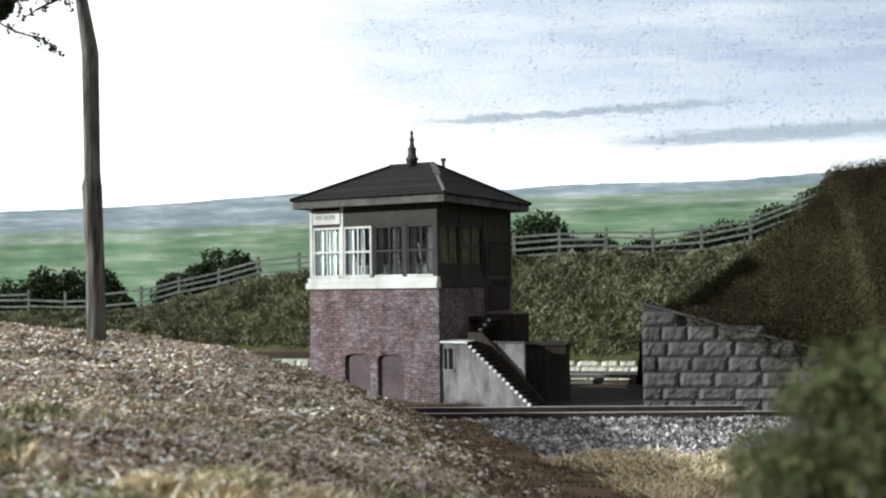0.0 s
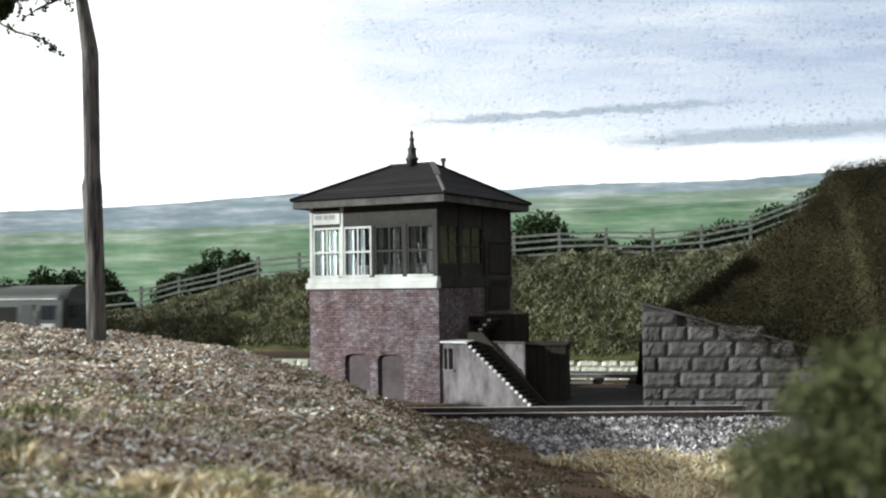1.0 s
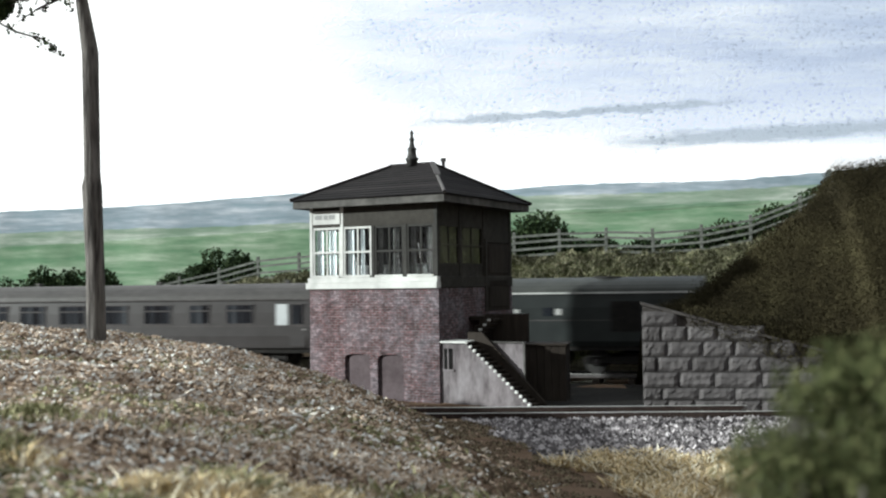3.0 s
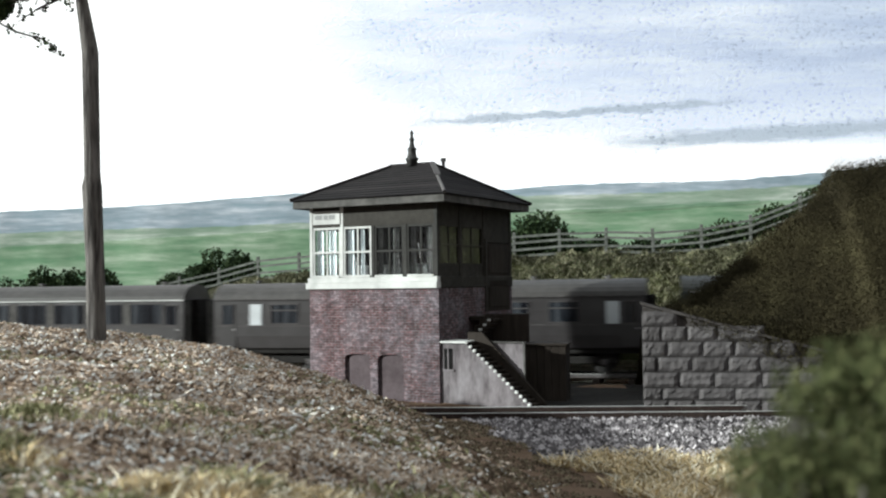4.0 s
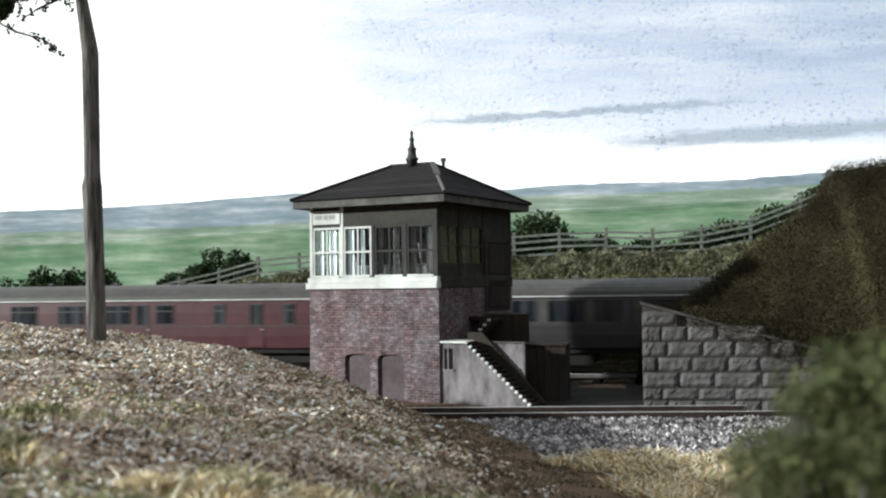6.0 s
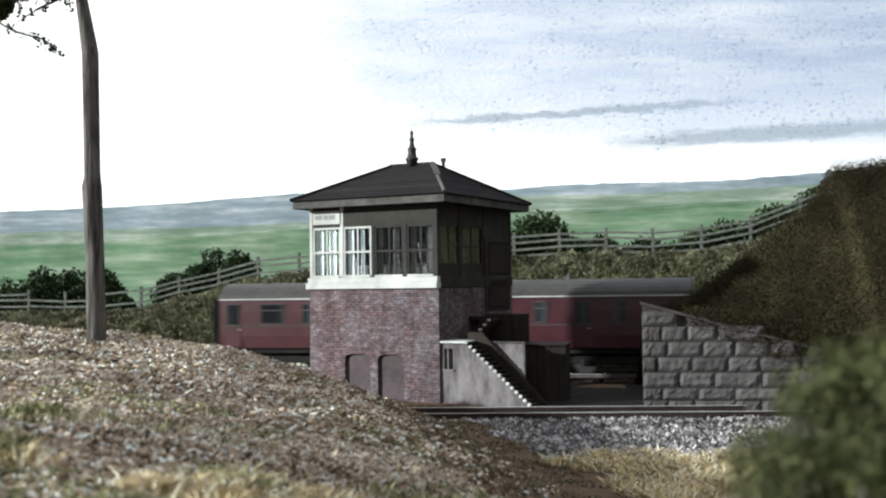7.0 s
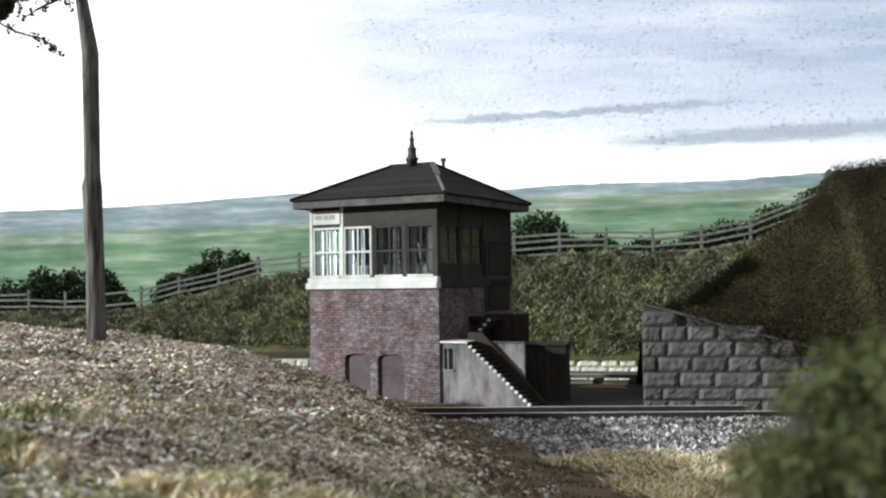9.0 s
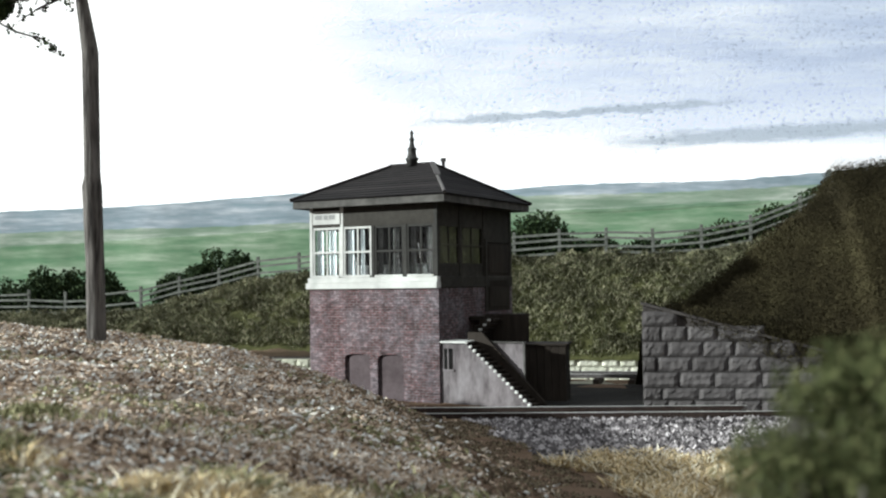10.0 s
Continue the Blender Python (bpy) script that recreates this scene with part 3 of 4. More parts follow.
            v = [course.verts.new(p) for p in (p0, p1, p1 + lift, p0 + lift, q0, q1 + Vector((1e-4, 0, 0)))]
            for f in ((0, 1, 2, 3), (3, 2, 5, 4), (0, 4, 5, 1)):
                course.faces.new([v[j] for j in f])
            part("slate_course", course, SLATE, slope)
    for c, r in ((cs[0], ra), (cs[1], rb), (cs[2], rb), (cs[3], ra)):
        part("hip", tube(bmesh.new(), c + Vector((0, 0, 0.03)), r + Vector((0, 0, 0.03)), 0.06, 0.06, 8), LEAD if c is cs[1] else SLATE, s)
    strip = bmesh.new()
    u = (rb - cs[1])
    side = u.cross(Vector((0, 0, 1))).normalized() * 0.10
    for t0, t1 in ((0.52, 0.98),):
        pa, pb = cs[1] + u * t0 + Vector((0, 0, 0.075)), cs[1] + u * t1 + Vector((0, 0, 0.075))
        vs = [strip.verts.new(p) for p in (pa - side, pa + side, pb + side, pb - side)]
        vt = [strip.verts.new(v.co + Vector((0, 0, 0.03))) for v in vs]
        for f in ((0, 1, 2, 3), (7, 6, 5, 4), (0, 4, 5, 1), (1, 5, 6, 2), (2, 6, 7, 3), (3, 7, 4, 0)):
            strip.faces.new([(vs + vt)[j] for j in f])
    part("hip_flashing", strip, LEAD, s, "paler lead hip flashing")
    part("ridge", tube(bmesh.new(), ra + Vector((-0.05, 0, 0.03)), rb + Vector((0.05, 0, 0.03)), 0.07, 0.07, 8), SLATE, s)
    fin = turned(bmesh.new(), [(0.19, -0.05), (0.20, 0.16), (0.24, 0.19), (0.24, 0.25), (0.17, 0.29), (0.14, 0.52), (0.17, 0.56), (0.15, 0.61), (0.10, 0.65), (0.07, 0.86), (0.11, 0.92), (0.06, 0.99), (0.04, 1.06), (0.08, 1.12), (0.015, 1.26)])
    part("finial", fin, IRON, s, "black turned roof finial", pose(-2.54, 2.85, 8.10), True)
    part("vent_pipe", turned(bmesh.new(), [(0.06, -0.3), (0.06, 0.28), (0.10, 0.28), (0.10, 0.40), (0.0001, 0.42)]), LEAD, s, "short grey vent pipe", pose(-1.62, 3.5, 7.95))
    return s


def stairs():
    """Two flights up the end wall, with a plastered store under them."""
    st = thing("staircase", -0.16, 34.4, 0, -28, "external stair with white-edged treads beside the signal box", "staircase")
    top, foot, n = 2.0, 0.12, 16
    x0, x1 = 0.98, 3.12
    part("wall", prism([(0.02, -0.3), (x1, -0.3), (x1, foot), (x0 - 0.05, top - 0.08), (0.02, top - 0.08)], 0.06, 0.20), PLASTER, st, "stained grey plastered wall under the stair")
    # black slab stands in for the dark behind the opening
    part("window_opening", box(0.14, 0.44, 0.045, 0.06, 1.12, 1.78), MATTBLACK, st, "small dark window")
    part("sill", box(0.10, 0.50, 0.02, 0.058, 1.05, 1.12), PLASTER, st)
    part("bar", box(0.27, 0.31, 0.03, 0.045, 1.12, 1.78), PLASTER, st)
    part("landing_beam", box(0.02, x0 + 0.02, 0.0, 1.2, top - 0.05, top + 0.02, bevel=0.01), WHITE, st, "white landing edge")
    part("flight", prism([(x0 - 0.1, top - 0.07), (x1, foot - 0.03), (x1, -0.25), (x0 - 0.1, -0.25)], 0.21, 0.55), TIMBER, st, "dark boarded flight")
    for i in range(n):
        f = i / (n - 1)
        x, z = x0 + (x1 - x0) * f, top + (foot - top) * f
        t = part("tread", box(x - 0.07, x + 0.10, 0.07, 0.55, z - 0.05, z, bevel=0.006), TIMBER, st)
        part("nosing", box(x - 0.085, x + 0.03, 0.0, 0.07, z - 0.07, z + 0.02, bevel=0.02), WHITE, t, "white tread end")
    part("stringer", prism([(x0 - 0.25, top + 0.28), (x0 - 0.25, top - 0.1), (x1 - 0.1, -0.2), (x1 + 0.30, -0.2), (x1 + 0.30, 0.10), (x0 + 0.25, top + 0.28)], 0.57, 0.65), TIMBER, st, "dark boarded stringer")
    part("back_wall", prism([(x0 + 0.3, top - 0.06), (2.63, top - 0.06), (2.63, -0.2), (x0 + 0.3, -0.2)], 0.71, 0.79), PLASTER, st)
    part("beam", box(x0 + 0.32, 2.70, 0.655, 0.80, top - 0.06, top - 0.01, bevel=0.01), FASCIA, st, "pale beam")
    part("post", box(2.63, 2.70, 0.655, 0.71, -0.2, top - 0.06, bevel=0.01), FASCIA, st)
    for i in range(5):
        x, z = 0.55 + i * 0.16, 2.06 + i * 0.155
        part("tread", box(x - 0.05, x + 0.14, 1.25, 2.0, z - 0.05, z), TIMBER, st)
        part("nosing", box(x - 0.06, x + 0.06, 1.19, 1.25, z - 0.07, z + 0.01, bevel=0.015), WHITE, st)
    for i in range(11):
        part("board", box(0.05 + i * 0.2, 0.24 + i * 0.2, 2.02, 2.08, 1.9, 2.82 if i > 2 else 2.25 + i * 0.2), TIMBER, st)
    part("landing", box(0.02, 1.85, 2.1, 2.6, 2.62, 2.74), TIMBER, st, "dark timber landing")
    part("landing", box(0.02, 0.85, 2.6, 5.3, 2.62, 2.74), TIMBER, st, "dark timber landing")
    for x, y in ((1.68, 2.15), (0.4, 5.15)):
        part("support_post", box(x, x + 0.14, y, y + 0.14, -0.4, 2.62), TIMBER, st)
    return st


signal_box()
stairs()


def timber_hut():
    h = thing("coal_bunker", 3.36, 35.3, -0.12, -13, "dark timber coal bunker beside the stair", "bunker")
    for i in range(6):
        part("board", box(-0.70 + i * 0.235, -0.475 + i * 0.235, -0.6, -0.54, 0, 1.92, bevel=0.008), TIMBER, h)
    part("wall", box(-0.70, -0.64, -0.54, 0.6, 0, 1.9), TIMBER, h)
    part("wall", box(0.64, 0.70, -0.54, 0.6, 0, 1.9), TIMBER, h)
    part("wall", box(-0.64, 0.64, 0.54, 0.6, 0, 1.9), TIMBER, h)
    part("lid", box(-0.76, 0.76, -0.66, 0.66, 1.92, 1.99, bevel=0.01), TIMBER, h)


timber_hut()


# ---- stone walls ----
def stone_mesh(w, h, d, seed, rough=0.05):
    """A rock-faced block with its front at y = 0."""
    rng = random.Random(seed)
    bm = bmesh.new()
    nx, nz = 8, 4
    g = [[bm.verts.new((w * i / nx, 0.03 if i in (0, nx) or j in (0, nz) else -rough * (0.3 + rng.random()), h * j / nz)) for i in range(nx + 1)] for j in range(nz + 1)]
    for j in range(nz):
        for i in range(nx):
            bm.faces.new((g[j][i], g[j][i + 1], g[j + 1][i + 1], g[j + 1][i]))
    b = [bm.verts.new(p) for p in ((0, d, 0), (w, d, 0), (w, d, h), (0, d, h))]
    bm.faces.new(b[::-1])
    bm.faces.new([*g[0], b[1], b[0]]), bm.faces.new([*g[nz][::-1], b[3], b[2]])
    bm.faces.new([*[g[j][0] for j in range(nz, -1, -1)], b[0], b[3]]), bm.faces.new([*[g[j][nx] for j in range(nz + 1)], b[2], b[1]])
    return bm


def stone_courses(owner, length, courses, height, mat, wide, seed, top=None, ox=0.0, oy=0.0, oz=0.0):
    rng = random.Random(seed)
    made = {}
    z = 0.0
    for c in range(courses):
        h = height * (1 + 0.12 * rng.uniform(-1, 1))
        x = 0.0
        while x < length - 0.1:
            kind = rng.randrange(5)
            w = wide * (0.75 + 0.16 * kind)
            if c % 2 and x == 0:
                w *= 0.55
                kind += 10
            w = min(w, length - x)
            lid = top(x + w / 2) if top else 99
            if z + h * 0.6 < lid:
                key = (kind, round(h, 3), round(w, 3))
                at = pose(ox + x, oy + rng.uniform(-0.025, 0.025), oz + z)
                if key in made:
                    again(made[key], at)
                else:
                    made[key] = part("stone", stone_mesh(w - 0.025, h - 0.022, 0.3, rng.random(), 0.045 * height / 0.5), mat, owner, "", at)
            x += w
        z += h
    return z


wing = thing("wall_wing", 5.95, 32.2, -0.1, -10, "rock-faced grey stone bridge wing wall", "stone wall", kind="structure")
part("core", prism([(0.03, -0.3), (5.2, -0.3), (5.2, 1.75), (2.2, 2.6), (0.03, 3.2)], 0.12, 0.9), MORTAR, wing)
stone_courses(wing, 5.2, 8, 0.42, STONE, 0.98, 4, lambda x: 3.28 - 0.28 * x)
part("coping", prism([(-0.03, 3.24), (5.3, 1.78), (5.3, 1.86), (-0.03, 3.32)], -0.03, 0.95), MORTAR, wing, "sloping dark coping")
part("plinth", box(0.05, 5.2, -0.10, 0.1, -0.1, 0.10, bevel=0.02), PALE_STONE, wing, "pale plinth stone")

x, y, z = on_track(-45, 1.95)
ret = thing("wall_retaining", x, y, -0.55, -TURN, "low pale limestone retaining wall behind the track", "stone wall", kind="structure")
part("core", box(0, 75, 0.1, 0.4, -0.2, 1.10), MORTAR, ret)
stone_courses(ret, 16, 3, 0.36, PALE_STONE, 0.85, 7, None, 38.8, -0.1)
stone_courses(ret, 15.5, 3, 0.36, PALE_STONE, 0.85, 8, None, 23.0, -0.1, -0.05)


# ---- tracks ----
def rail_line(name, x, y, z, rz, x0, x1, label, sleepers, pitch=0.7, deep=0.06, web=None):
    tr = thing(name, x, y, z, rz, label, "railway track", kind="structure")
    for e in (-0.72, 0.72):
        r = part("rail", box(x0, x1, e - 0.03, e + 0.03, -0.15, -0.012), web or RUST, tr, "" if web else "rusty-sided rail")
        part("rail_foot", box(x0, x1, e - 0.07, e + 0.07, -0.17, -0.15), RUST, r)
        part("rail_head", box(x0, x1, e - 0.04, e + 0.04, -0.012, 0.0), STEEL, r, "worn rail head, shine put in its colour")
    first = None
    for i in range(sleepers):
        at = pose((i - 0.5 * sleepers) * pitch + 1.0, 0, -0.24)
        if first is None:
            first = part("sleeper", box(-0.125, 0.125, -1.3, 1.3, -deep, 0.06, bevel=0.01), SLEEPER, tr, "dark timber sleeper", at)
        else:
            again(first, at)
    return tr


rail_line("track_main", *on_track(0, 0, RAIL_Z), -TURN, -125, 120, "running line behind the signal box", 50, 1.4, 0.24, LEAD)
near = rail_line("track_near", 4.2, 31.2, 0.16, -3, -40, 60, "siding in front of the signal box", 40)
bm = box(-125, 120, -2.0, 1.7, -0.8, -0.47)
bed = solid("ballast_bed", bm, BALLAST, "pale stone track bed of the running line", "track bed", "structure", *on_track(0, 0, RAIL_Z), -TURN)


# ---- the train ----
def section(length, pts, taper=0.0, rake=0.0):
    """A body shell: the cross-section pts (y, z) from end to end, drawn in slightly at the ends."""
    bm = bmesh.new()
    half = length / 2
    rings = []
    for x, k in ((-half, 1 - taper), (-half + 0.35, 1), (half - 0.35, 1), (half, 1 - taper)):
        rings.append([bm.verts.new((x - rake * math.copysign(max(z - 2.2, 0), x) if abs(x) == half else x, y * k, z)) for y, z in pts])
    n = len(pts)
    for a, b in zip(rings, rings[1:]):
        for i in range(n):
            bm.faces.new((a[i], a[(i + 1) % n], b[(i + 1) % n], b[i]))
    bm.faces.new(rings[0][::-1]), bm.faces.new(rings[-1])
    return bm


def roof_arc(half, z0, rise, n=12):
    return [(half * math.cos(math.pi * i / n), z0 + rise * math.sin(math.pi * i / n)) for i in range(n + 1)]


def bogie(parent, x, name="bogie", base=2.6):
    b = part(name, box(-base / 2 - 0.5, base / 2 + 0.5, -1.02, -0.92, 0.42, 0.72, bevel=0.03), UNDER, parent, "black bogie", pose(x, 0, 0))
    part("bogie_frame", box(-base / 2 - 0.5, base / 2 + 0.5, 0.92, 1.02, 0.42, 0.72, bevel=0.03), UNDER, b)
    part("bolster", box(-0.35, 0.35, -0.92, 0.92, 0.45, 0.85), UNDER, b)
    for wx in (-base / 2, base / 2):
        for wy in (-0.72, 0.72):
            w = tube(bmesh.new(), (0, -0.06, 0), (0, 0.06, 0), 0.46, 0.46, 20)
            part("wheel", w, IRON, b, "steel wheel", pose(wx, wy, 0.47))
        for wy in (-1.1, 1.1):
            part("axlebox", box(wx - 0.13, wx + 0.13, wy - 0.07, wy + 0.07, 0.36, 0.62, bevel=0.03), LEAD, b)
    return b


def buffers(parent, half):
    for sx in (-1, 1):
        part("buffer_beam", box(sx * half, sx * (half - 0.15), -1.25, 1.25, 0.85, 1.2), UNDER, parent)
        for y in (-0.87, 0.87):
            part("buffer", tube(tube(bmesh.new(), (sx * half, y, 1.05), (sx * (half + 0.40), y, 1.05), 0.09, 0.09, 10), (sx * (half + 0.40), y, 1.05), (sx * (half + 0.45), y, 1.05), 0.24, 0.24, 14), IRON, parent)


def window_row(parent, x, z0, z1, w, frame_mat=None, vent=True, side=(-1, 1)):
    for sy in side:
        y = 1.352 * sy
        p = part("window", box(x - w / 2, x + w / 2, y - 0.008, y + 0.008, z0, z1, bevel=0.004), COACHGLASS, parent, "dark glazed window")
        if frame_mat:
            for a in ((x - w / 2 - 0.04, x - w / 2, z0 - 0.04, z1 + 0.04), (x + w / 2, x + w / 2 + 0.04, z0 - 0.04, z1 + 0.04), (x - w / 2, x + w / 2, z0 - 0.04, z0), (x - w / 2, x + w / 2, z1, z1 + 0.04)):
                part("window_frame", box(a[0], a[1], y - 0.014, y + 0.014, a[2], a[3]), frame_mat, p)
            if vent:
                part("vent_bar", box(x - w / 2, x + w / 2, y - 0.012, y + 0.012, z1 - 0.27, z1 - 0.22), frame_mat, p)


def coach(name, length, body, label, windows, doors, under, line=None, blanks=(), trim=LEAD, vent=True, head=2.94, pillars=False):
    c = thing(name, 0, 0, 0, 0, label, "railway coach", "coaches of the train")
    half = length / 2
    side = [(-1.30, 1.08), (-1.345, 1.6), (-1.345, 2.6), (-1.31, 3.18)]
    shell = side + [(-y, z) for y, z in side[::-1]]
    part("body", section(length, shell), body, c)
    part("roof", section(length + 0.06, [(y, z) for y, z in roof_arc(1.37, 3.18, 0.68)], 0.0), COACHROOF, c, "grey curved coach roof", None, False)
    for sy in (-1, 1):
        part("gutter", box(-half, half, 1.36 * sy - 0.02, 1.36 * sy + 0.02, 3.14, 3.20), WHITE if line else trim, c, "pale cantrail line" if line else "")
        part("waist_line", box(-half, half, 1.35 * sy - 0.008, 1.35 * sy + 0.008, 2.00, 2.04), trim, c)
        part("solebar", box(-half + 0.1, half - 0.1, 1.12 * sy - 0.05, 1.12 * sy + 0.05, 0.86, 1.08), UNDER, c)
    for x, w in windows:
        window_row(c, x, 2.14, head, w, trim, vent)
    if pillars:
        for (xa, wa), (xb, wb) in zip(windows, windows[1:]):
            for sy in (-1, 1):
                part("pillar", box(xa + wa / 2 + 0.05, xb - wb / 2 - 0.05, 1.35 * sy - 0.006, 1.35 * sy + 0.006, 2.08, 3.10), FASCIA, c, "pale grey window pillar")
    for x in doors:
        window_row(c, x, 2.10, 2.94, 0.52, trim, False)
        for sy in (-1, 1):
            d = part("door", box(x - 0.36, x + 0.36, 1.352 * sy - 0.004, 1.352 * sy + 0.004, 1.14, 2.05), body, c, "", None)
            part("door_handle", box(x + 0.25, x + 0.33, 1.36 * sy - 0.012, 1.36 * sy + 0.012, 1.85, 1.9), STEEL, d)
    for x in blanks:
        part("whitened_window", box(x - 0.27, x + 0.27, -1.372, -1.352, 2.06, 2.96), CURTAIN, c, "white-blinded lavatory window")
    for sx in (-1, 1):
        part("corridor_end", box(sx * half, sx * (half + 0.32), -0.52, 0.52, 1.05, 3.20, bevel=0.03), UNDER, c, "black corridor connection")
        # black panel puts the shade on the coach end into its colour
        part("end_panel", section(0.03, [(y * 0.985, z) for y, z in shell]), UNDER, c, "coach end with its shade painted black", pose(sx * (half + 0.0), 0, 0))
    for x in under:
        part("battery_box", box(x - 0.7, x + 0.7, -1.0, 1.0, 0.4, 0.86, bevel=0.03), UNDER, c)
    part("truss_rod", box(-half * 0.45, half * 0.45, -1.0, -0.94, 0.38, 0.46), UNDER, c)
    for i in range(6):
        part("roof_vent", turned(bmesh.new(), [(0.12, 0), (0.12, 0.10), (0.16, 0.10), (0.14, 0.17)], 10), COACHROOF, c, "", pose(-half + length * (i + 0.5) / 6, 0, 3.83))
    buffers(c, half)
    for sx in (-1, 1):
        bogie(c, sx * (half - 3.0))
    return c


def locomotive(length=15.4):
    c = thing("diesel_locomotive", 0, 0, 0, 0, "grey-green diesel locomotive with pale cantrail line", "locomotive")
    half = length / 2
    side = [(-1.27, 1.15), (-1.34, 1.35), (-1.34, 2.7), (-1.28, 3.30)]
    shell = side + [(-y, z) for y, z in side[::-1]]
    part("body", section(length, shell, 0.10, 0.18), LOCO_GREEN, c)
    part("roof", section(length - 0.4, roof_arc(1.30, 3.30, 0.62), 0.10), LOCO_ROOF, c, "grey curved roof")
    for sy in (-1, 1):
        part("cantrail", box(-half + 0.6, half - 0.6, 1.33 * sy - 0.025, 1.33 * sy + 0.025, 3.26, 3.33), WHITE, c, "white cantrail line")
        part("body_stripe", box(-half + 2.4, half - 2.4, 1.345 * sy - 0.006, 1.345 * sy + 0.006, 2.18, 2.22), LEAD, c)
        part("valance", box(-half + 0.5, half - 0.5, 1.2 * sy - 0.04, 1.2 * sy + 0.04, 0.98, 1.15), UNDER, c)
        for sx in (-1, 1):
            x = sx * (half - 1.05)
            part("cab_window", box(x - 0.36, x + 0.36, 1.345 * sy - 0.01, 1.345 * sy + 0.01, 2.35, 3.0), COACHGLASS, c, "dark cab window")
            part("number_plate", box(x - 0.32, x + 0.32, 1.345 * sy - 0.012, 1.345 * sy + 0.012, 2.02, 2.18), WHITE, c, "white number bar")
            d = part("cab_door", box(x - sx * 0.75, x - sx * 1.35, 1.345 * sy - 0.012, 1.345 * sy + 0.012, 1.3, 3.05), LOCO_GREEN, c)
            part("hand_rail", tube(bmesh.new(), (x - sx * 0.62, 1.40 * sy, 1.4), (x - sx * 0.62, 1.40 * sy, 2.8), 0.02, 0.02, 6), WHITE, d)
        for x, w in ((-4.4, 1.2), (4.4, 1.2)):
            g = part("grille", box(x - w / 2, x + w / 2, 1.345 * sy - 0.01, 1.345 * sy + 0.01, 1.75, 2.95), UNDER, c, "dark radiator grille")
            for k in range(7):
                part("slat", box(x - w / 2, x + w / 2, 1.358 * sy - 0.01, 1.358 * sy + 0.01, 1.82 + k * 0.16, 1.88 + k * 0.16), UNDER, g)
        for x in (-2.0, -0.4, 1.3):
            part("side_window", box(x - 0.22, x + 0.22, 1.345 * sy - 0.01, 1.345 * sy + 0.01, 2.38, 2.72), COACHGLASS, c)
            # white plate imitates the reflection beside each side window
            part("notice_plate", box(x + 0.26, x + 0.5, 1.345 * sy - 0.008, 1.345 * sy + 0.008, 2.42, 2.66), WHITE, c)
    for sx in (-1, 1):
        for y in (-0.62, 0.62):
            part("windscreen", box(sx * (half - 0.17), sx * (half - 0.06), y - 0.42, y + 0.42, 2.45, 3.0), COACHGLASS, c)
        for y in (-0.85, 0.85):
            part("marker_light", tube(bmesh.new(), (sx * half, y, 1.55), (sx * (half + 0.05), y, 1.55), 0.1, 0.1, 10), WHITE, c)
        part("roof_fan", turned(bmesh.new(), [(0.62, 0), (0.62, 0.07), (0.5, 0.09), (0.001, 0.09)], 18), UNDER, c, "", pose(sx * 3.6, 0, 3.87))
    part("fuel_tank", box(-2.0, 2.0, -1.05, 1.05, 0.35, 0.98, bevel=0.05), UNDER, c)
    buffers(c, half)
    for sx in (-1, 1):
        bogie(c, sx * (half - 3.1), base=2.9)
    return c


loco = locomotive()
coach_a = coach("corridor_coach", 18.5, UMBER, "dark brown corridor coach with blinded lavatory window", [(-6.0, 1.2), (-4.1, 1.25), (-2.1, 1.25), (0.0, 1.25), (2.1, 1.25), (4.1, 0.9), (6.0, 1.2)], [-8.6, 8.65], (-2.2, 2.0), blanks=(7.95, -7.3), trim=LEAD)
coach_b = coach("suburban_coach", 18.8, UMBER, "dark brown coach with close-set windows and white cantrail", [(-7.6 + i * 1.9, 1.5) for i in range(9)], [-8.8, 8.8], (-1.5, 2.6), line=True, trim=LEAD, vent=False, head=3.0, pillars=True)
coach_c = coach("brake_coach", 20.05, MAROON, "glossy maroon brake coach with few small windows", [(-7.6, 1.0), (-5.6, 1.25), (-3.2, 1.25), (-0.9, 1.25), (1.4, 0.8), (4.0, 0.45), (7.2, 0.45)], [5.7, 0.3, -9.4], (-2.2, 2.6), line=True, trim=LEAD)
SPEED = 14.05
# middle of each vehicle along the line when the nose reaches the far end of the signal box (2.5 s)
TRAIN = [(loco, -7.77), (coach_a, -25.9), (coach_b, -46.0), (coach_c, -67.0)]


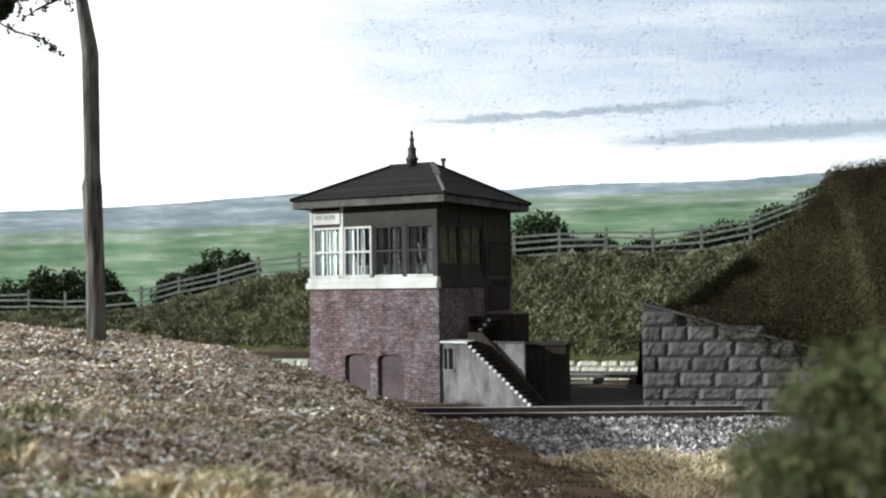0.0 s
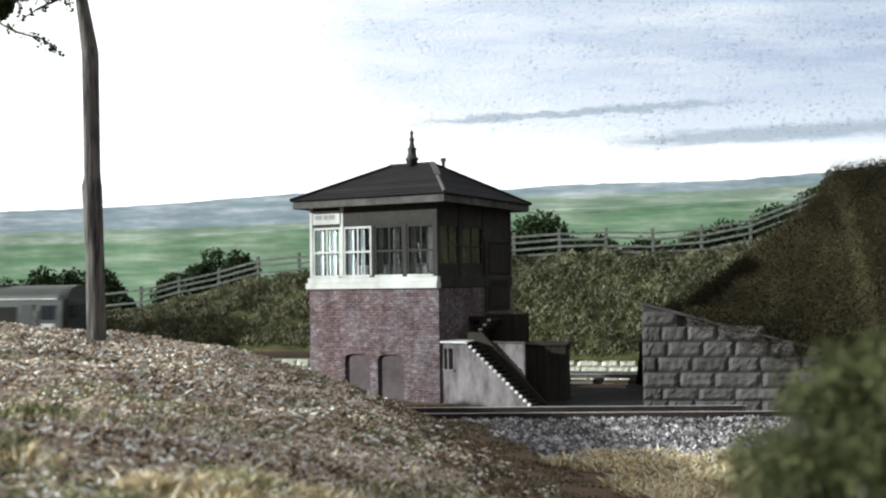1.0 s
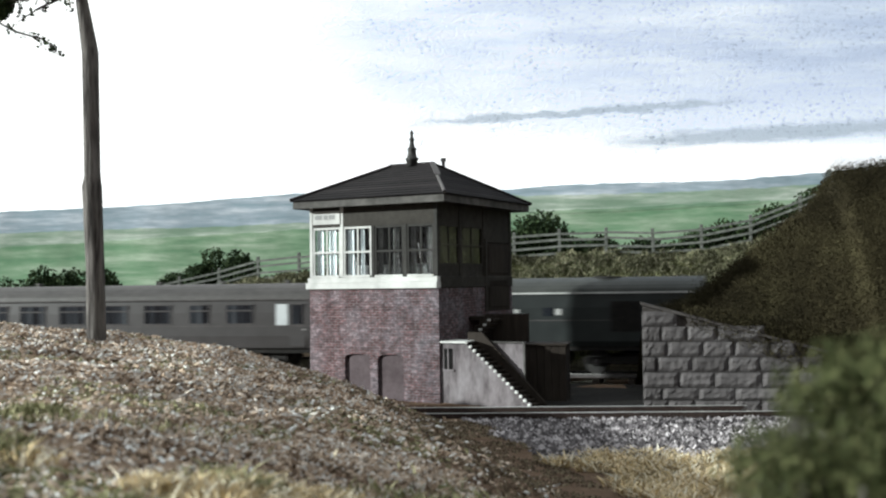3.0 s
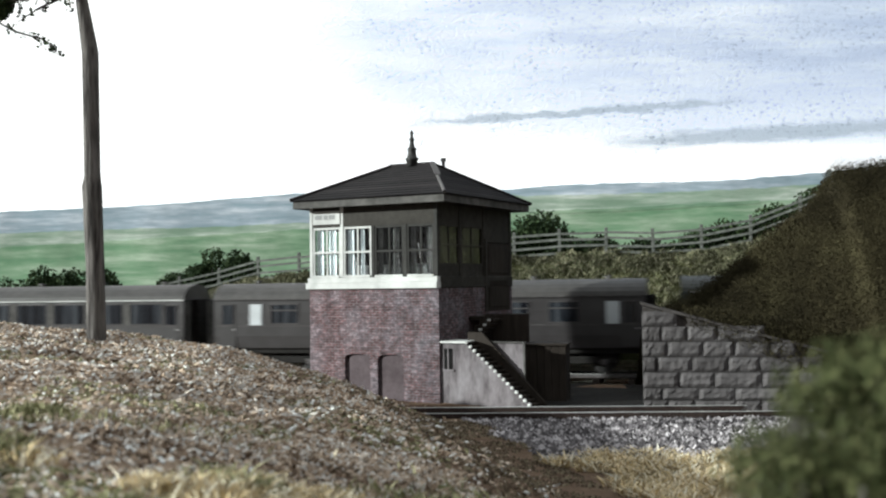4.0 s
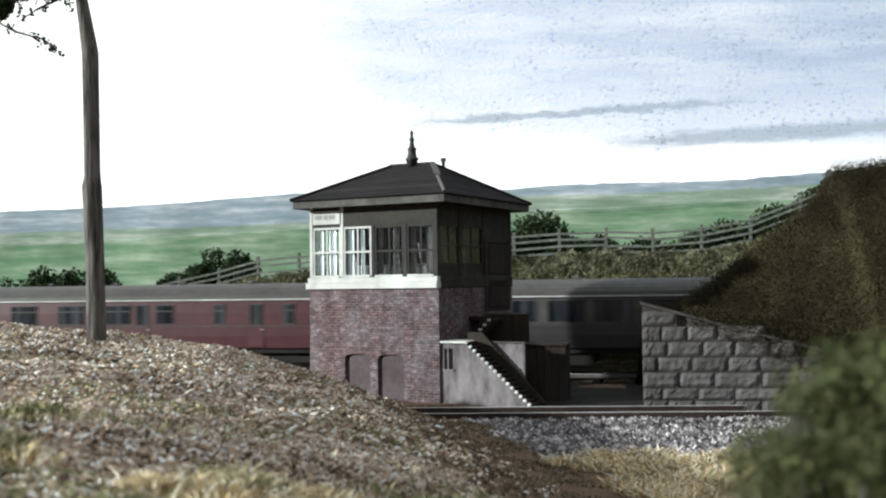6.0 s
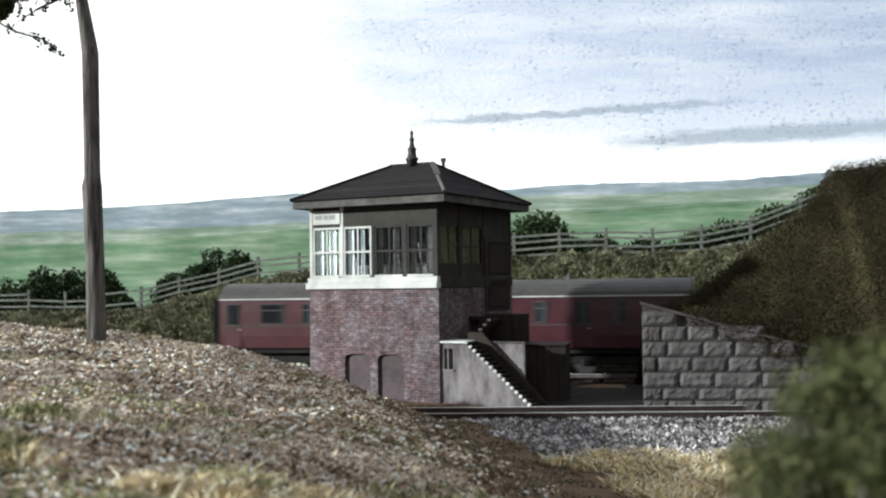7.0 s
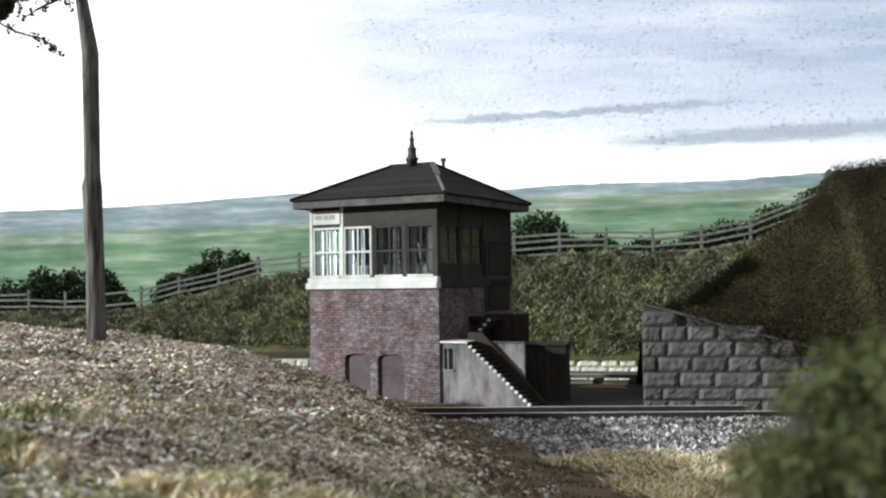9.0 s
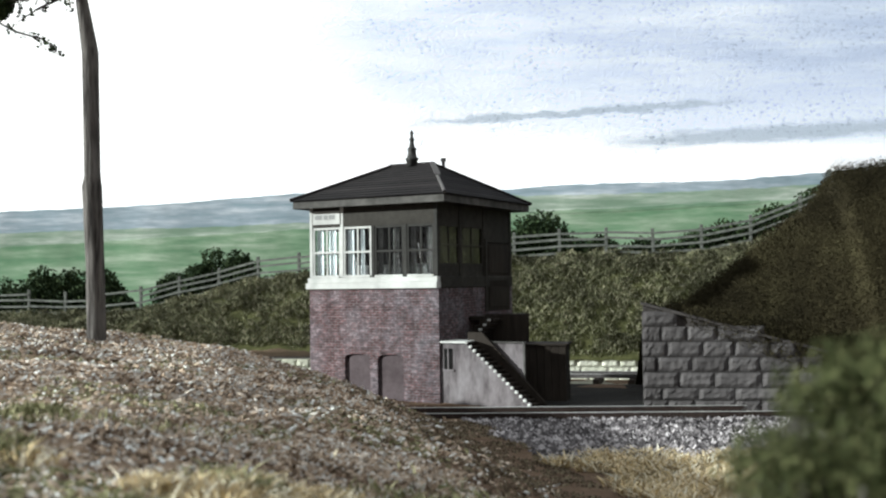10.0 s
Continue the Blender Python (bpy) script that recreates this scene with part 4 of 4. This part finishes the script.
# ---- fence on the bank ----
def fence():
    f = thing("fence", 0, 0, 0, 0, "weathered grey post-and-rail fence along the bank top", "fence")
    qs = [-37.28 + i * 2.2 for i in range(27)]
    tops = []
    post = None
    for i, q in enumerate(qs):
        x, y, _ = on_track(q, 6.5)
        z = bank_height(q, 6.5) - 0.1
        tops.append(Vector((x, y, z)))
        at = pose(x, y, z, 2.5 * noise.noise((q, 0, 0)), 3.0 * noise.noise((q, 4, 0)), -TURN)
        post = again(post, at) if post else part("post", box(-0.075, 0.075, -0.06, 0.06, -0.3, 1.52, bevel=0.015), FENCEWOOD, f, "", at)
    for a, b in zip(tops, tops[1:]):
        for k, h in enumerate((0.36, 0.68, 1.0, 1.28)):
            if noise.noise((a.x * 3.3, k * 2.0, 9)) > 0.42:
                continue
            bm = bmesh.new()
            d = b - a
            j = 0.09 * noise.noise((a.x * 5, k * 3, 2))
            j2 = 0.09 * noise.noise((b.x * 5, k * 3, 5))
            u = Vector((-ST, -CT, 0)) * 0.08
            p, q = a + u + Vector((0, 0, h + j)), b + u + Vector((0, 0, h + j2))
            vs = []
            for c in (p, q):
                for dy, dz in ((-0.025, -0.055), (0.025, -0.055), (0.025, 0.055), (-0.025, 0.055)):
                    vs.append(bm.verts.new(c + Vector((0, dy, dz))))
            for fc in ((0, 1, 2, 3), (7, 6, 5, 4), (0, 4, 5, 1), (1, 5, 6, 2), (2, 6, 7, 3), (3, 7, 4, 0)):
                bm.faces.new([vs[n] for n in fc])
            part("rail", bm, FENCEWOOD, f)


fence()


# ---- growth and litter ----
def scatter(name, points, mat, label, category, size, shape="blade", lean=0.5, seed=1, kind="stuff", up=1.0):
    """Many small blades, flakes or chips at the points, joined into one piece of stuff."""
    rng = np.random.default_rng(seed)
    pts = np.asarray(points, dtype=float)
    n = len(pts)
    ang = rng.uniform(0, 2 * np.pi, n)
    sz = size * rng.uniform(0.5, 1.4, n)
    ux, uy = np.cos(ang), np.sin(ang)
    if shape == "blade":           # a bent strip of two triangles and a tip
        w = sz * 0.11
        tilt = rng.normal(0, lean, (n, 2)) * sz[:, None]
        h = sz * up * rng.uniform(0.6, 1.1, n)
        a = pts + np.c_[-ux * w, -uy * w, np.full(n, -0.04)]
        b = pts + np.c_[ux * w, uy * w, np.full(n, -0.04)]
        c = pts + np.c_[ux * w * 0.8 + tilt[:, 0] * 0.4, uy * w * 0.8 + tilt[:, 1] * 0.4, h * 0.6]
        d = pts + np.c_[-ux * w * 0.8 + tilt[:, 0] * 0.4, -uy * w * 0.8 + tilt[:, 1] * 0.4, h * 0.6]
        e = pts + np.c_[tilt, h]
        v = np.stack([a, b, c, d, e], 1).reshape(-1, 3)
        base = np.arange(n)[:, None] * 5
        faces = [tuple(f) for f in (base + [0, 1, 2, 3]).tolist()] + [tuple(f) for f in (base + [3, 2, 4]).tolist()]
    elif shape == "leaf":          # a small folded leaf at any angle
        r = rng.normal(size=(n, 3))
        r /= np.linalg.norm(r, axis=1)[:, None]
        t = np.cross(r, rng.normal(size=(n, 3)))
        t /= np.linalg.norm(t, axis=1)[:, None]
        k = np.cross(r, t)
        s = sz[:, None]
        v = np.stack([pts - t * s * 0.5, pts + k * s * 0.3 + r * s * 0.1, pts + t * s * 0.5, pts - k * s * 0.3 + r * s * 0.1], 1).reshape(-1, 3)
        base = np.arange(n)[:, None] * 4
        faces = [tuple(f) for f in (base + [0, 1, 2]).tolist()] + [tuple(f) for f in (base + [0, 2, 3]).tolist()]
    elif shape == "flake":         # a thin curled scrap lying nearly flat
        r = np.c_[rng.normal(0, 0.75, (n, 2)), np.ones(n)]
        r /= np.linalg.norm(r, axis=1)[:, None]
        t = np.cross(r, np.c_[ux, uy, np.zeros(n)])
        t /= np.linalg.norm(t, axis=1)[:, None]
        k = np.cross(r, t)
        s = sz[:, None]
        curl = rng.uniform(0.1, 0.5, n)[:, None]
        ln = rng.uniform(0.5, 1.3, n)[:, None]
        v = np.stack([pts - t * s * ln - r * s * 0.3, pts + k * s * 0.38 + r * s * curl, pts + t * s * ln - r * s * 0.1, pts - k * s * 0.38 + r * s * curl * 0.6, pts - r * s * 0.45], 1).reshape(-1, 3)
        base = np.arange(n)[:, None] * 5
        faces = []
        for f in ((0, 1, 3), (1, 2, 3), (0, 4, 1), (1, 4, 2), (2, 4, 3), (3, 4, 0)):
            faces += [tuple(x) for x in (base + list(f)[::-1]).tolist()]
    else:                          # an angular chip
        s = sz[:, None]
        corner = np.array([(-1, -1, -0.5), (1, -1, -0.5), (0.2, 1.1, -0.5), (0, 0, 1.0), (0.9, 0.5, 0.4)])
        jit = rng.uniform(-0.35, 0.35, (n, 5, 3))
        q = corner[None] + jit
        rot = np.stack([np.c_[ux, -uy], np.c_[uy, ux]], 1)
        q[:, :, :2] = np.einsum("nij,nkj->nki", rot, q[:, :, :2])
        v = (pts[:, None] + q * s[:, None] * 0.5).reshape(-1, 3)
        base = np.arange(n)[:, None] * 5
        faces = []
        for f in ((0, 2, 1), (0, 1, 3), (1, 2, 4), (1, 4, 3), (2, 0, 3), (2, 3, 4)):
            faces += [tuple(x) for x in (base + list(f)).tolist()]
    ob = raw(name, v.tolist(), faces, mat)
    return tagged(ob, label, category, "", kind)


rng = random.Random(11)
pts, grass_pts, straw_pts, moss_pts, fine_pts = [], [], [], [], []
while len(pts) + len(moss_pts) + len(fine_pts) < 150000:
    y = 5.5 + 31.5 * rng.random() ** 1.35
    x = -0.47 * y + rng.random() * (0.47 * y + 3.5)
    s = mound_side(x, y)
    if s < -0.3:
        continue
    d = noise.noise((x * 0.5, y * 0.5, 2.0)) + 0.5 * noise.noise((x * 1.6, y * 1.6, 7.0))
    if s < 2.9 + 1.4 * d and rng.random() > 0.012 + 0.02 * max(s, 0):
        continue                                   # bare earth along the foot
    p = (x, y, mound_height(x, y) + 0.015)
    if y < 12.5 and d > 0.0 and rng.random() < 0.4 * ease(12.5, 9.0, y):
        (grass_pts if noise.noise((x * 0.4, y * 0.4, 12)) > -0.25 else straw_pts).append(p)
    elif d < -0.22 and rng.random() < 0.8:
        continue
    elif noise.noise((x * 0.33, y * 0.33, 21)) + 0.4 * noise.noise((x * 1.2, y * 1.2, 23)) > 0.16 and rng.random() < 0.5:
        moss_pts.append(p)
    else:
        (fine_pts if rng.random() < ease(23, 12, y) else pts).append(p)
crumbs = []
while len(crumbs) < 14000:
    y = 6.0 + 24 * rng.random()
    x = -6 + 9 * rng.random()
    if -1.2 < mound_side(x, y) < 4.0 and noise.noise((x * 0.9, y * 0.9, 17)) > -0.25:
        crumbs.append((x, y, mound_height(x, y) + 0.01))
scatter("earth_crumbs", crumbs, CRUMB, "small brown and olive crumbs on the bare earth", "soil", 0.055, "chip", seed=19)
scatter("moss_litter", moss_pts, MOSS, "olive mossy scraps among the litter", "moss", 0.06, "flake", seed=14)
scatter("fine_litter", fine_pts, LITTER, "fine pale and brown flaked litter on the mound", "leaf litter", 0.062, "flake", seed=15)
scatter("leaf_litter", pts, LITTER, "dry brown and pale flaked litter over the mound", "leaf litter", 0.092, "flake", seed=2)
scatter("grass_tufts", grass_pts, MOSS, "short dull green grass tufts on the mound", "grass", 0.12, "blade", 1.0, seed=3)
scatter("dry_grass_tufts", straw_pts, STRAW, "short straw-coloured grass tufts on the mound", "grass", 0.13, "blade", 1.0, seed=13)

for cx, cy, wide, n, mat, label, sd in ((-4.6, 12.0, 0.16, 900, MOSS, "flattened grey-green weed tuft on the mound", 61), (-2.3, 8.5, 0.10, 700, STRAW, "pale straw grass tuft on the mound", 62), (-1.78, 9.5, 0.17, 1100, MOSS, "olive grass tuft on the mound", 63)):
    tuft = [(cx + rng.gauss(0, wide), cy + rng.gauss(0, wide)) for _ in range(n)]
    scatter("grass_tuft", [(x, y, mound_height(x, y) - 0.01) for x, y in tuft], mat, label, "grass tuft", 0.13, "blade", 0.7, seed=sd, kind="")

pts = []
for _ in range(6200):
    q, e = rng.uniform(-34, 24), 1.75 + 5.8 * rng.random()
    big = max(0.3, 1 + 0.9 * noise.noise((q * 0.8, e * 0.8, 4)))
    for _k in range(int(24 * big)):
        q2, e2 = q + rng.gauss(0, 0.13 * big), e + rng.gauss(0, 0.13 * big)
        if e2 < 1.8:
            continue
        x, y, _ = on_track(q2, e2)
        pts.append((x, y, bank_height(q2, e2) + max(0, 0.32 * big - 1.0 * math.hypot(q2 - q, e2 - e)) * 0.9))
scatter("bank_grass", pts, BLADES, "rough olive and straw grass over the cutting bank", "grass", 0.19, "blade", 1.0, seed=4, up=0.75)

pts = []
while len(pts) < 12500:
    x, y = rng.uniform(-2.5, 12), rng.uniform(20.5, 31.2)
    if mound_side(x, y) > -0.9 + 0.8 * noise.noise((x, y, 4)) or y < 23.8 + 0.25 * noise.noise((x, 0, 0)) * 4:
        continue
    pts.append((x, y, yard_height(x, y) + 0.06))
scatter("ballast", pts, CHIP, "angular grey and white ballast chippings", "ballast", 0.165, "chip", seed=5)
pts = []
while len(pts) < 52000:
    x, y = rng.uniform(-1, 12.5), rng.uniform(14, 25.2)
    if mound_side(x, y) > -1.3 - 1.2 * noise.noise((x * 0.8, y * 0.8, 1)) or y > 24.2 + noise.noise((x, 3, 0)) * 1.2:
        continue
    if noise.noise((x * 0.9, y * 0.9, 8)) < -0.4:
        continue
    pts.append((x, y, yard_height(x, y)))
scatter("straw_grass", pts, STRAW, "dry straw-coloured grass beside the ballast", "grass", 0.20, "blade", 1.0, seed=6)


def clump_points(centres, count, rng, shell=0.55):
    pts = []
    vol = [c[3] * c[4] * c[5] for c in centres]
    for c in rng.choices(centres, vol, k=count):
        while True:
            p = Vector((rng.uniform(-1, 1), rng.uniform(-1, 1), rng.uniform(-1, 1)))
            if shell < p.length < 1 + 0.2 * noise.noise(p * 3 + Vector(c[:3])):
                break
        pts.append((c[0] + p.x * c[3], c[1] + p.y * c[4], c[2] + p.z * c[5]))
    return pts


def bush(name, x, y, z, w, h, label, seed, leaves=9000, size=0.22, mat=LEAF, lumps=9):
    rng = random.Random(seed)
    b = thing(name, x, y, z, 0, label, "bush", "bushes behind the fence" if name == "bush" else "")
    bm = bmesh.new()
    cs = []
    for i in range(lumps):
        cx = rng.uniform(-0.5, 0.5) * w
        top = h * (0.55 + 0.45 * (1 - abs(cx) / (0.5 * w))) * rng.uniform(0.75, 1.05)
        r = rng.uniform(0.20, 0.32) * min(w, 2 * h)
        cs.append((cx, rng.uniform(-0.4, 0.4), top - r * 0.8, r, r, r * 0.85))
        cs.append((cx, rng.uniform(-0.4, 0.4), top * 0.4, r * 1.1, r, top * 0.45))
        tube(bm, (cx * 0.6, 0, -0.2), (cx, 0, top * 0.7), 0.07, 0.03, 6)
    part("stem", bm, BARK, b)
    sc = scatter("crown", clump_points(cs, leaves, rng, 0.1), mat, "", "", size, "leaf", seed=seed)
    sc.parent, sc.scale = b, (1, 1, 1)
    del sc["kind"]
    return b


def behind_fence(q, e=8.2):
    x, y, _ = on_track(q, e)
    return x, y, bank_height(q, e) - 0.25


bush("bush", *behind_fence(-31.4), 4.0, 3.2, "dark green hedge bush on the bank top", 21)
bush("bush", *behind_fence(-28.0), 3.4, 3.9, "dark green rounded bush on the bank top", 22)
bush("bush", *behind_fence(-25.4), 2.6, 3.5, "dark green rounded bush on the bank top", 27)
bush("bush", *behind_fence(-20.6), 3.0, 2.4, "low dark bush beside the fence", 23, 5000)
bush("bush", *behind_fence(-18.0), 3.2, 3.5, "tall dark green bush behind the fence", 24)
bush("bush", *behind_fence(-14.5), 3.0, 0.9, "low dark bush beside the fence", 28, 3000)
bush("bush", *behind_fence(-0.9), 4.6, 3.0, "dark green bush behind the signal box", 25)
bush("bush", *behind_fence(2.0), 2.4, 1.5, "low dark bush beside the fence", 29, 4000)
for q, h, sd in ((4.3, 1.5, 30), (6.6, 1.9, 35), (8.3, 2.1, 36), (10.2, 1.9, 37), (12.2, 2.0, 38)):
    bush("bush", *behind_fence(q, 7.5), 2.9, h, "low dark hedge bush along the fence", sd, 3200)

bush("small_bush", -5.0, 32.6, mound_height(-5.0, 32.6) - 0.05, 0.9, 0.55, "small dark green tuft on the mound beside the signal box", 33, 1500, 0.10, SCRUB, 5)
bush("small_bush", -3.9, 33.2, mound_height(-3.9, 33.2) - 0.05, 0.7, 0.30, "small dark green tuft on the mound beside the signal box", 34, 900, 0.09, SCRUB, 4)


# ---- scrub hillside over the wing wall ----
SKYLINE = [(5.5, 2.5), (7.3, 2.5), (8.7, 3.0), (9.8, 3.9), (11.2, 5.1), (12.3, 6.0), (12.95, 6.6), (13.15, 7.35), (15, 7.6), (20, 8.2), (30, 8.4)]


def hill_height(x, y):
    top = along(SKYLINE, x)
    z = top * ease(31.2, 36.0, y + 0.22 * (x - 8)) * (1 - 0.98 * ease(37.2, 39.4, y + 0.22 * (x - 8)))
    return z - 0.25 + 0.35 * noise.noise((x * 0.55, y * 0.55, 6))


hill = sheet("ground_hillside", np.linspace(7.3, 32, 90), np.linspace(31.4, 40.0, 50), lambda x, y: hill_height(x, y - 0.0), SCRUB, "scrub-covered brown-green hillside above the wing wall", "hillside", lambda x, y: (x, y + 1.7 - 0.22 * (x - 8)))
pts = []
rng = random.Random(31)
while len(pts) < 300000:
    x, y = 7.35 + 13 * rng.random(), rng.uniform(31.4, 38.8)
    z = hill_height(x, y)
    if z < 0.3:
        continue
    pts.append((x, y + 1.7 - 0.22 * (x - 8), z + abs(rng.gauss(0, 0.22))))
for _ in range(20000):                                    # trailing over the wall head
    u = rng.random() ** 0.6
    x = 1.2 + 4.1 * u
    z = 3.25 - 0.28 * x + rng.uniform(-0.25 - 0.5 * u, 0.35 + 0.5 * u)
    y = rng.uniform(-0.12, 0.9)
    c10, s10 = math.cos(radians(10)), math.sin(radians(10))
    pts.append((5.95 + x * c10 + y * s10, 32.2 - x * s10 + y * c10, z - 0.1))
scatter("scrub", pts, SCRUB, "dense brown and green scrub over the hillside", "scrub", 0.056, "leaf", seed=8)

for bx, bw, bh, sd in ((13.3, 0.9, 0.75, 51), (14.3, 0.8, 0.55, 52), (12.2, 0.8, 0.45, 53)):
    bush("skyline_bush", bx, 36.4 + 1.7 - 0.22 * (bx - 8), hill_height(bx, 36.4) - 0.05, bw, bh, "small twiggy bush on the hillside skyline", sd, 900, 0.11, SCRUB, 6)

# a soft green bush close to the lens
near_bush = thing("near_bush", 1.68, 4.15, -0.15, 0, "soft green shrub close to the viewer", "bush")
rng = random.Random(41)
bm = bmesh.new()
cs = []
for i in range(60):
    a, r = rng.uniform(0, 6.28), rng.random() ** 0.6
    cx, cy = 0.57 * r * math.cos(a), 0.46 * r * math.sin(a)
    top = 3.82 - 0.42 * r * r + rng.uniform(-0.12, 0.08) + 0.12 * cx
    cs.append((cx, cy, top - 0.10, 0.10, 0.10, 0.11))
    cs.append((cx * 0.95, cy * 0.95, top * 0.80, 0.10, 0.10, top * 0.17))
    tube(bm, (cx * 0.2, cy * 0.2, 0), (cx, cy, top - 0.16), 0.03, 0.010, 6)
part("stem", bm, BARK, near_bush)
sc = scatter("crown", clump_points(cs, 75000, rng, 0.15), NEARBUSH, "", "", 0.026, "leaf", seed=9)
sc.parent, sc.scale = near_bush, (1, 1, 1)
del sc["kind"]


# ---- bare tree on the mound ----
def bare_tree():
    t = thing("tree", -8.48, 26.0, 2.45, 0, "tall bare grey-brown tree trunk on the mound", "tree")
    bm = bmesh.new()
    pts = [(0.05, 0.0, -0.3, 0.26), (0.05, 0.0, 0.4, 0.225), (0.02, 0.0, 2.0, 0.22), (-0.06, 0.02, 3.9, 0.235), (-0.05, 0.02, 4.15, 0.195), (-0.06, 0.0, 5.6, 0.19), (-0.09, 0.0, 7.2, 0.20), (-0.20, 0.02, 7.9, 0.17), (-0.30, 0.0, 8.6, 0.14), (-0.42, 0.05, 9.8, 0.11)]
    seg = 14
    rings = []
    for k, (x, y, z, r) in enumerate(pts):
        rings.append([bm.verts.new((x + r * (1 + 0.10 * noise.noise((i * 0.9, z, 0))) * math.cos(2 * math.pi * i / seg), y + r * math.sin(2 * math.pi * i / seg), z)) for i in range(seg)])
    for a, b in zip(rings, rings[1:]):
        for i in range(seg):
            bm.faces.new((a[i], a[(i + 1) % seg], b[(i + 1) % seg], b[i]))
    part("trunk", bm, BARK, t, "ridged grey bark trunk", None, True)
    rng = random.Random(5)

    def limb(p, d, length, r, depth):
        bm = bmesh.new()
        a = Vector(p)
        tips = []
        for i in range(5):
            d = (d + Vector((rng.gauss(0, 0.22), rng.gauss(0, 0.22), rng.gauss(0, 0.16)))).normalized()
            b = a + d * length / 5
            tube(bm, a, b, r * (1 - i / 6), r * (1 - (i + 1) / 6), 7)
            a = b
            tips.append((b.copy(), d.copy()))
        part("branch", bm, BARK, t)
        return tips

    leaves = []
    for z, d, ln, r in ((8.6, (-0.9, 0.1, -0.1), 2.0, 0.07), (8.9, (-0.8, 0.2, 0.5), 2.6, 0.09), (9.3, (0.7, 0.1, 0.5), 2.2, 0.07), (9.6, (-0.3, 0.2, 1), 2.2, 0.09)):
        for p, dd in limb((-0.25, 0, z), Vector(d), ln, r, 0):
            for _ in range(2):
                for p2, _d in limb(p, (dd + Vector((rng.gauss(0, 0.6), rng.gauss(0, 0.6), rng.gauss(-0.1, 0.4)))), 0.6, 0.02, 1):
                    leaves.append(tuple(p2))
    # the low hanging spray and the dark clump of leaves
    spray = bmesh.new()
    way = [Vector(p) for p in ((-2.3, 0, 7.95), (-1.95, 0, 7.74), (-1.6, 0.02, 7.64), (-1.3, 0, 7.56), (-1.08, 0.02, 7.42), (-0.92, 0, 7.24))]
    for p, q in zip(way, way[1:]):
        tube(spray, p, q, 0.026, 0.022, 6)
        leaves += [tuple(p.lerp(q, rng.random()) + Vector((rng.gauss(0, 0.02), 0, rng.gauss(0, 0.025)))) for _ in range(3)]
    leaves += [tuple(way[-1] + Vector((rng.gauss(0, 0.04), 0, rng.gauss(0, 0.05)))) for _ in range(8)]
    part("branch", spray, BARK, t)
    limb((-0.3, 0, 8.9), Vector((-1, 0, -0.45)), 2.0, 0.05, 1)
    cl = clump_points([(-2.35, 0, 8.45, 0.40, 0.4, 0.42), (-2.25, 0.1, 9.0, 0.5, 0.5, 0.5)], 4200, rng, 0.0) + [tuple(Vector(p) + Vector((rng.gauss(0, 0.07), rng.gauss(0, 0.07), rng.gauss(0, 0.07)))) for p in leaves for _ in range(4)]
    sc = scatter("crown", cl, LEAF, "", "", 0.13, "leaf", seed=12)
    sc.parent, sc.scale = t, (1, 1, 1)
    del sc["kind"]


bare_tree()


def motions():
    for vehicle, q0 in TRAIN:
        rows = []
        for i in range(21):
            t = i * 0.5
            x, y, z = on_track(q0 + SPEED * (t - 2.5), 0, RAIL_Z)
            rows.append((t, placed(x, y, z, -TURN)))
        walk(vehicle, rows)


motions()
